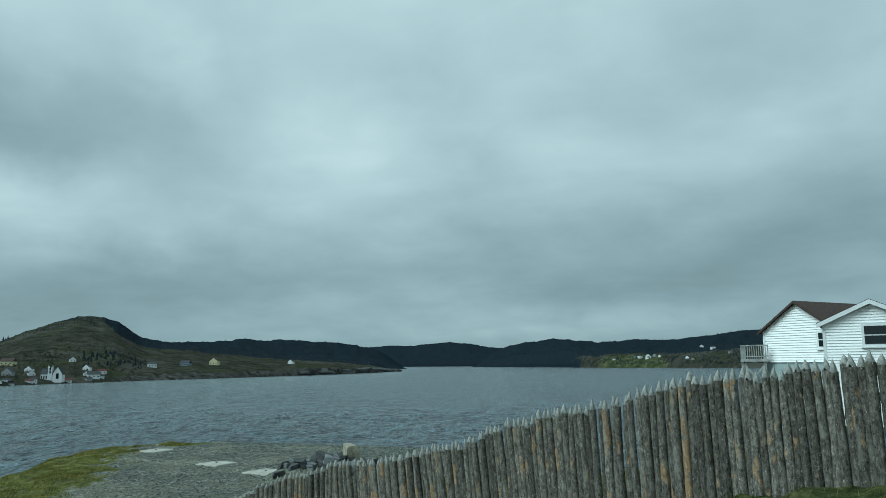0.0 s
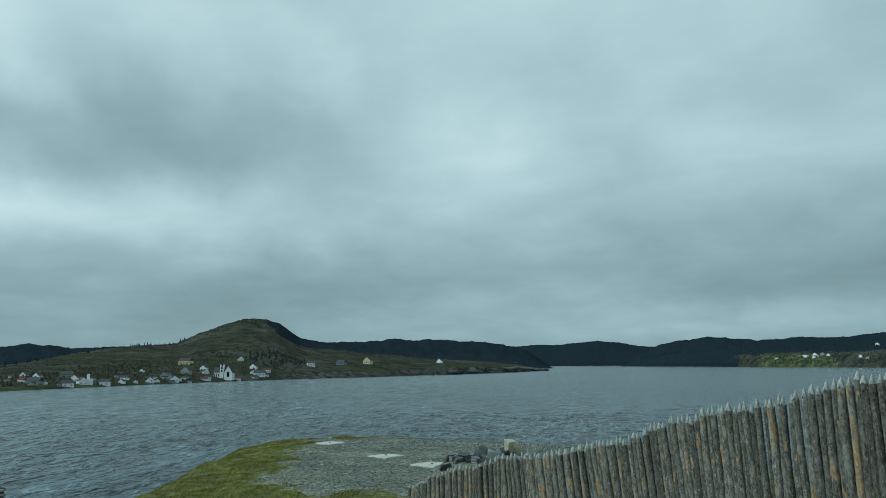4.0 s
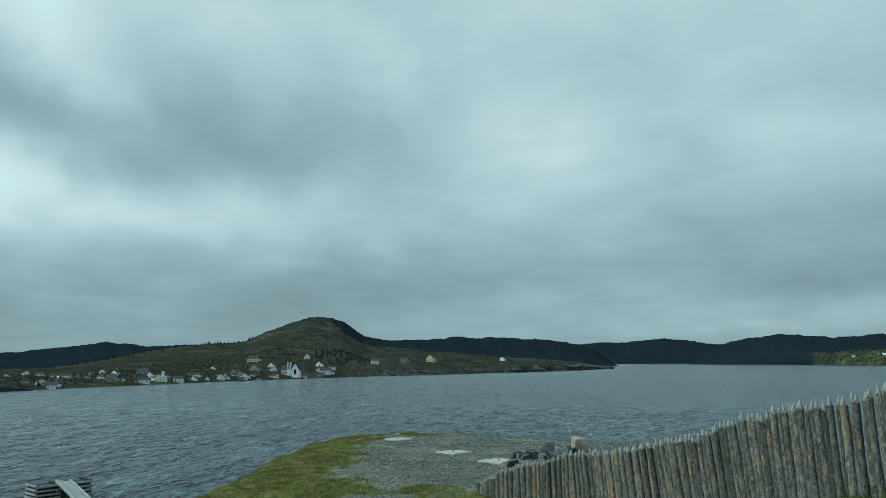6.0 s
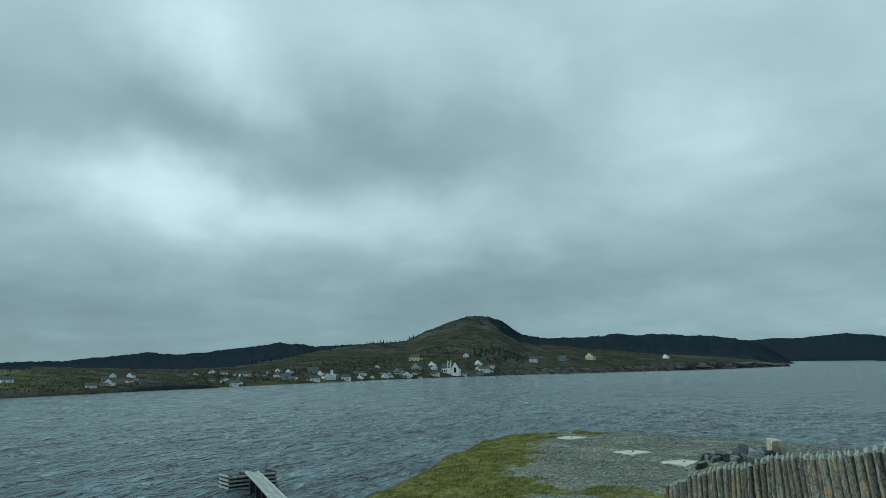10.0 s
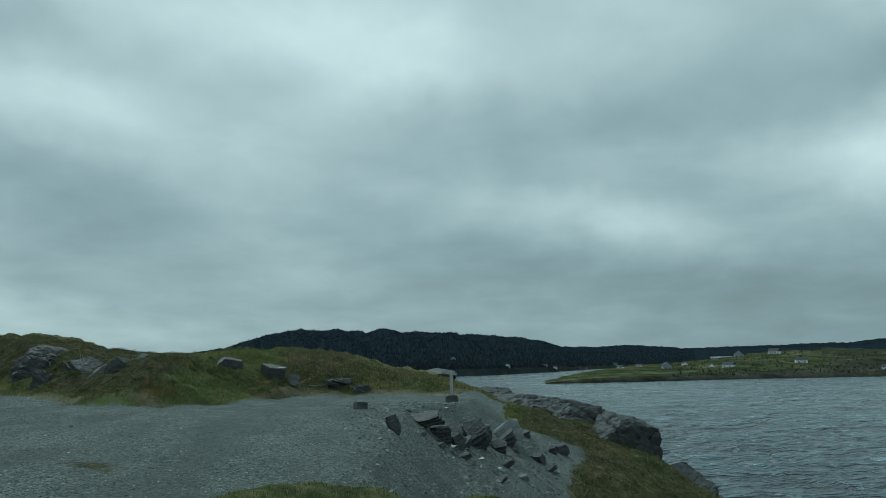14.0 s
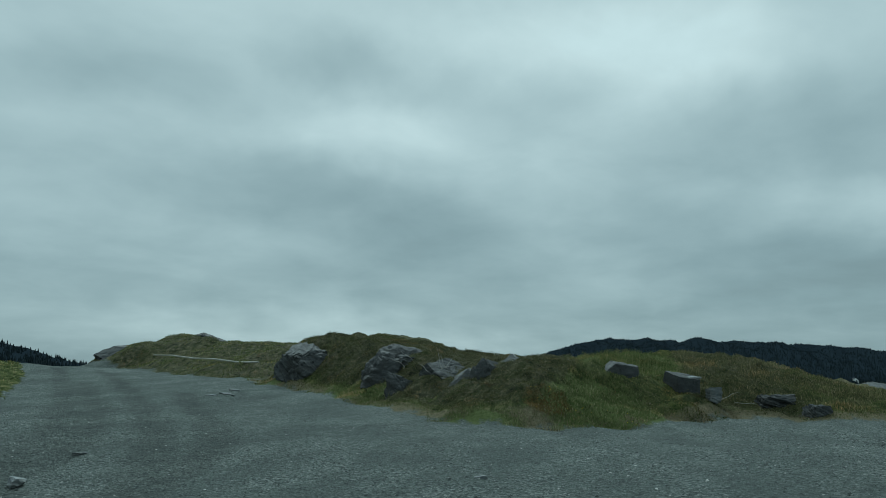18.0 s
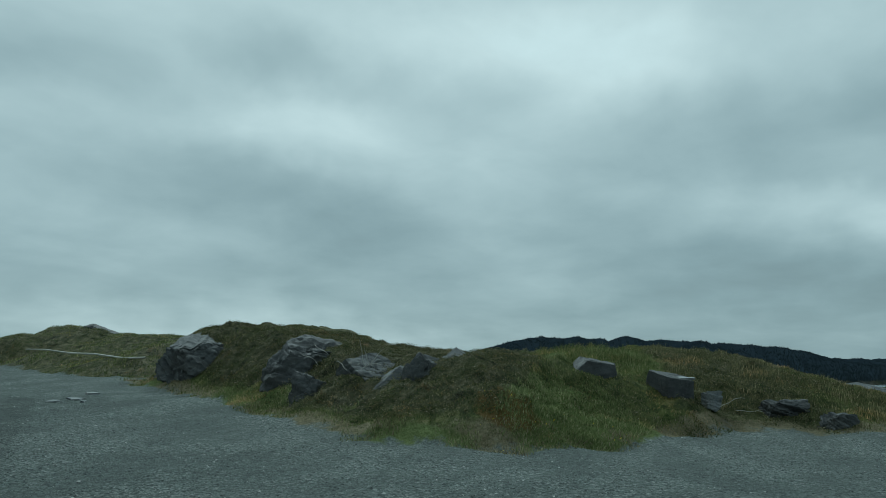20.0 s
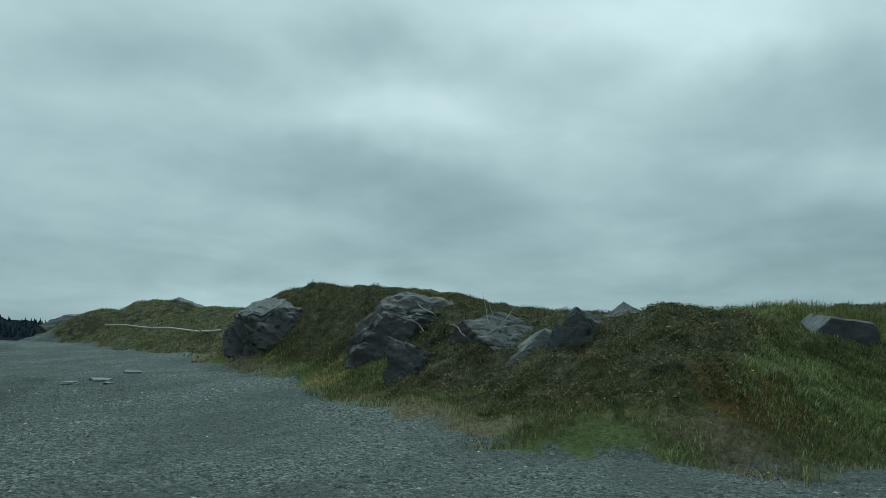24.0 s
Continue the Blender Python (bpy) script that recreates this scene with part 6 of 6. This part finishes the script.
def sheet_z(x, y):
    """Height of the ground sheet as built, between its grid points."""
    i = np.clip(np.searchsorted(gxs, x) - 1, 0, len(gxs) - 2)
    j = np.clip(np.searchsorted(gys, y) - 1, 0, len(gys) - 2)
    fx, fy = (x - gxs[i]) / (gxs[i + 1] - gxs[i]), (y - gys[j]) / (gys[j + 1] - gys[j])
    return (GZ[i, j] * (1 - fx) + GZ[i + 1, j] * fx) * (1 - fy) + (GZ[i, j + 1] * (1 - fx) + GZ[i + 1, j + 1] * fx) * fy


def blades(name, label, material, x0, x1, y0, y1, count, tall, wide, seed, keep=None, clump=1.3, flop=0.6):
    rng = np.random.RandomState(seed)
    x, y = rng.uniform(x0, x1, count * 4), rng.uniform(y0, y1, count * 4)
    g, h = turf(x, y)
    ok = g + 0.55 * fbm(x * 0.9, y * 0.9, 4) + 0.2 * rng.uniform(-1, 1, len(x)) > 0.58
    ok &= fbm(x * clump + seed, y * clump, 3) + 0.25 * rng.uniform(-1, 1, len(x)) > -0.12
    if keep is not None:
        ok &= keep(x, y, g, h)
    x, y = x[ok][:count], y[ok][:count]
    n = len(x)
    z = sheet_z(x, y)
    tuft = 0.6 + 0.9 * np.clip(fbm(x * 1.7, y * 1.7 + seed, 3) + 0.5, 0, 1)
    t = tall * rng.uniform(0.4, 1.2, n) * tuft
    a, w = rng.uniform(0, 6.283, n), wide * rng.uniform(0.6, 1.3, n)
    lean, way = flop * t * rng.uniform(0.1, 1.2, n), rng.normal(0.9, 2.2, n)
    dx, dy, lx, ly = np.cos(a) * w, np.sin(a) * w, np.cos(way) * lean, np.sin(way) * lean
    v = np.zeros((n, 5, 3))
    v[:, 0] = np.stack([x - dx, y - dy, z - 0.03], -1)
    v[:, 1] = np.stack([x + dx, y + dy, z - 0.03], -1)
    v[:, 2] = np.stack([x + 0.7 * dx + 0.4 * lx, y + 0.7 * dy + 0.4 * ly, z + 0.62 * t], -1)
    v[:, 3] = np.stack([x - 0.7 * dx + 0.4 * lx, y - 0.7 * dy + 0.4 * ly, z + 0.62 * t], -1)
    v[:, 4] = np.stack([x + lx, y + ly, z + t], -1)
    return bulk(name, v.reshape(-1, 3), 5, n, [(0, 1, 2), (0, 2, 3), (3, 2, 4)], material, label, "grass")


green = lambda x, y, g, h: h < 0.42 + 0.4 * fbm(x * 0.8, y * 0.8, 3)
brown = lambda x, y, g, h: h > 0.22 + 0.5 * fbm(x * 0.8, y * 0.8, 3)
blades("grass", "short green and straw grass on the mound", M_GRASS, -46, -32.8, -19, 7, 90000, 0.05, 0.005, 1, green, 1.3, 1.2)
blades("heath", "dark brown heath covering the mound", M_DRYG, -46, -32.8, -19, 4, 90000, 0.022, 0.010, 2, brown, 2.2, 2.2)
blades("grass", "brown and green grass on the sea bank", M_DRYG, -46, -25, 2, 13, 40000, 0.05, 0.009, 3, brown, 1.3, 1.2)
blades("grass", "green grass on the sea bank", M_GRASS, -46, -22, 2, 13, 10000, 0.10, 0.012, 4, green)
blades("grass", "green and straw grass on the second rise", M_GRASS, -68, -42, -40, -21, 40000, 0.07, 0.012, 5)
blades("grass", "green verge beside the track", M_GRASS, -46, -12, -40, -12.5, 30000, 0.06, 0.014, 6)
blades("grass", "green grass along the palisade", M_GRASS, -8, 12, 4, 30, 20000, 0.1, 0.009, 7)

blades("grass", "sparse grass on the gravel's edge", M_GRASS, -24, -5, -3.5, 1.5, 16000, 0.05, 0.004, 9)
M_POINTG = grass_material("yellow_green_turf", [(0.0, (0.072, 0.084, 0.026)), (0.5, (0.175, 0.180, 0.044)), (0.85, (0.25, 0.245, 0.080)), (1.0, (0.36, 0.33, 0.17))])
M_LUSH = grass_material("lush_green_grass", [(0.0, (0.092, 0.118, 0.048)), (0.5, (0.170, 0.208, 0.088)), (0.85, (0.240, 0.268, 0.124)), (1.0, (0.38, 0.37, 0.21))])
M_STRAW = grass_material("dry_straw_tufts", [(0.0, (0.10, 0.088, 0.052)), (0.5, (0.19, 0.165, 0.105)), (1.0, (0.34, 0.30, 0.20))])
M_HEATHL = leaf_material("heath_leaves", [(0.0, (0.041, 0.049, 0.028)), (0.45, (0.094, 0.103, 0.055)), (0.8, (0.161, 0.156, 0.092)), (0.93, (0.241, 0.201, 0.132)), (1.0, (0.414, 0.356, 0.265))])
M_DANDELION = plain("yellow_petals", (0.62, 0.48, 0.03), 0.8, 0.1, 0.1, 20)
shrubby = lambda x, y, g, h: (h > 0.15) & (fbm(x * 2.6 + 3, y * 2.6, 2) > 0.02)
blades("low_shrubs", "dark crowberry clumps over the mound", M_SHRUB, -46, -33, -19, 5, 90000, 0.032, 0.011, 31, shrubby, 2.0, 2.0)
blades("low_shrubs", "dark crowberry clumps on the sea bank", M_SHRUB, -46, -26, 2, 13, 24000, 0.05, 0.014, 32, shrubby, 2.0, 1.3)
tufty = lambda x, y, g, h: hump(x, y, -41.2, -5.6, 2.6, 1.6, 0, 1.0) > 0.05
blades("grass", "long grass tuft on the mound's crest", M_GRASS, -45, -38, -8, -3, 9000, 0.17, 0.0045, 10, tufty)


def pebbles(name, label, x0, x1, y0, y1, count, small, big, seed):
    rng = np.random.RandomState(seed)
    x, y = rng.uniform(x0, x1, count * 2), rng.uniform(y0, y1, count * 2)
    g, h = turf(x, y)
    ok = (g < 0.35) & (fbm(x * 0.6 + 5, y * 0.6, 3) + 0.5 * rng.uniform(-1, 1, len(x)) > -0.15)
    x, y = x[ok][:count], y[ok][:count]
    n = len(x)
    z, r, a = sheet_z(x, y), small + (big - small) * rng.uniform(0, 1, n) ** 5, rng.uniform(0, 6.283, n)
    v = np.zeros((n, 6, 3))
    for k in range(4):
        b = a + k * math.pi / 2 + rng.uniform(-0.4, 0.4, n)
        q = r * rng.uniform(0.6, 1.3, n)
        v[:, k] = np.stack([x + q * np.cos(b), y + q * np.sin(b), z + r * rng.uniform(-0.1, 0.35, n)], -1)
    v[:, 4] = np.stack([x + 0.3 * r * np.cos(a), y + 0.3 * r * np.sin(a), z + r * rng.uniform(0.35, 0.75, n)], -1)
    v[:, 5] = np.stack([x, y, z - r], -1)
    pat = [(0, 1, 4), (1, 2, 4), (2, 3, 4), (3, 0, 4)]
    return bulk(name, v.reshape(-1, 3), 6, n, pat, M_PEB, label, "gravel")


pebbles("loose_gravel", "loose grey gravel with pale chips on the yard", -37, -12, -18, 1, 90000, 0.007, 0.024, 21)
pebbles("loose_gravel", "coarse grey gravel on the bank", -34, -13, -1.2, 8, 30000, 0.009, 0.045, 22)
pebbles("rubble", "broken grey rubble among the tipped rocks", -31.5, -23, 0.2, 5.5, 900, 0.03, 0.11, 24)
pebbles("loose_gravel", "coarse grey gravel on the point", -26, 0, 26, 56, 60000, 0.022, 0.085, 23)

lushy = lambda x, y, g, h: patches(x, y)[0] + 0.5 * fbm(x * 1.5, y * 1.5, 3) > 0.3
strawy = lambda x, y, g, h: patches(x, y)[1] + 0.9 * fbm(x * 1.8, y * 1.8, 3) > 0.55
blades("grass", "lush green grass in the hollows of the mound", M_LUSH, -43.5, -32, -19, -3, 60000, 0.07, 0.006, 41, lushy, 1.3, 1.4)
blades("grass", "dry straw tufts along the foot of the mound", M_STRAW, -43, -31.8, -20, 4, 48000, 0.075, 0.005, 42, strawy, 2.0, 1.4)
blades("grass", "yellow-green turf on the side of the gravel point", M_POINTG, -28, -6, 24, 57, 60000, 0.07, 0.022, 8)
blades("grass", "straw-green grass on the seaward end of the mound", M_DRYG, -46, -38.5, -4, 6, 30000, 0.09, 0.007, 43)


def leaves(name, label, category, material, x0, x1, y0, y1, count, size, deep, seed, keep):
    """Small leaves in a thin layer over the ground, denser on the pillows of the turf."""
    rng = np.random.RandomState(seed)
    x, y = rng.uniform(x0, x1, count * 4), rng.uniform(y0, y1, count * 4)
    g, h = turf(x, y)
    ok = (g + 0.4 * fbm(x * 0.9, y * 0.9, 4) > 0.55) & keep(x, y, g, h)
    x, y = x[ok][:count], y[ok][:count]
    n = len(x)
    pillow = np.clip(0.35 + 1.6 * np.abs(fbm(x * 3.1, y * 3.1 + seed, 2)), 0, 1)
    centre = np.stack([x, y, sheet_z(x, y) + deep * pillow * rng.uniform(0, 1, n) ** 0.7], -1)
    v = centre[:, None] + rng.normal(0, 1, (n, 3, 3)) * (size * rng.uniform(0.5, 1.3, n))[:, None, None] * (1, 1, 0.7)
    return bulk(name, v.reshape(-1, 3), 3, n, [(0, 1, 2)], material, label, category)


leaves("heath", "dark crowberry heath over the mound", "heath", M_HEATHL, -45, -33, -19, 3, 300000, 0.0095, 0.09, 51, lambda x, y, g, h: (h > 0.3 + 0.35 * fbm(x * 0.8, y * 0.8, 3)) & (patches(x, y)[0] < 0.5))
leaves("heath", "brown heath on the sea bank", "heath", M_HEATHL, -46, -26, 2, 12, 120000, 0.012, 0.10, 52, lambda x, y, g, h: h > 0.3 + 0.35 * fbm(x * 0.8, y * 0.8, 3))
leaves("dandelions", "yellow dandelions in the turf of the point", "flowers", M_DANDELION, -26, -10, 24, 52, 420, 0.03, 0.12, 53, lambda x, y, g, h: fbm(x * 0.3, y * 0.3, 2) > -0.1)
leaves("dandelions", "yellow flowers in the grass beside the gravel", "flowers", M_DANDELION, -35, -32, -8, -4, 60, 0.012, 0.12, 54, lambda x, y, g, h: h < 1)
rock("loose_stone", "small white stone on the rim of the point", 79, -19.9, 52.6, ground_z(-19.9, 52.6) + 0.05, 0.09, 0.12, 0.07, 0, 0, 0, M_CONC, "loose stones", detail=3)

# bleached twigs caught on the mound
rng = random.Random(3)
for x, y in ((-36.9, -10.95), (-36.8, -10.8), (-37.2, -10.6), (-37.0, -10.75), (-38.4, -12.1), (-38.0, -12.2), (-36.7, -11.1), (-38.4, -2.6), (-38.2, -3.0)):
    z = float(sheet_z(np.array([x]), np.array([y]))[0]) + 0.12
    pts, p, d = [], Vector((x, y, z)), Vector((rng.uniform(-0.3, 0.3), rng.uniform(-1, 1), rng.uniform(-0.1, 0.5))).normalized()
    for k in range(6):
        pts.append(tuple(p))
        d = (d + Vector((rng.uniform(-0.4, 0.4), rng.uniform(-0.4, 0.4), rng.uniform(-0.4, 0.3)))).normalized()
        p = p + d * rng.uniform(0.09, 0.17)
    tagged(limb("dead_twig", "thin bleached dead twig lying on the heath", pts, [0.006, 0.006, 0.005, 0.005, 0.004, 0.002], M_DRIFT, "twig"), group="dead twigs")
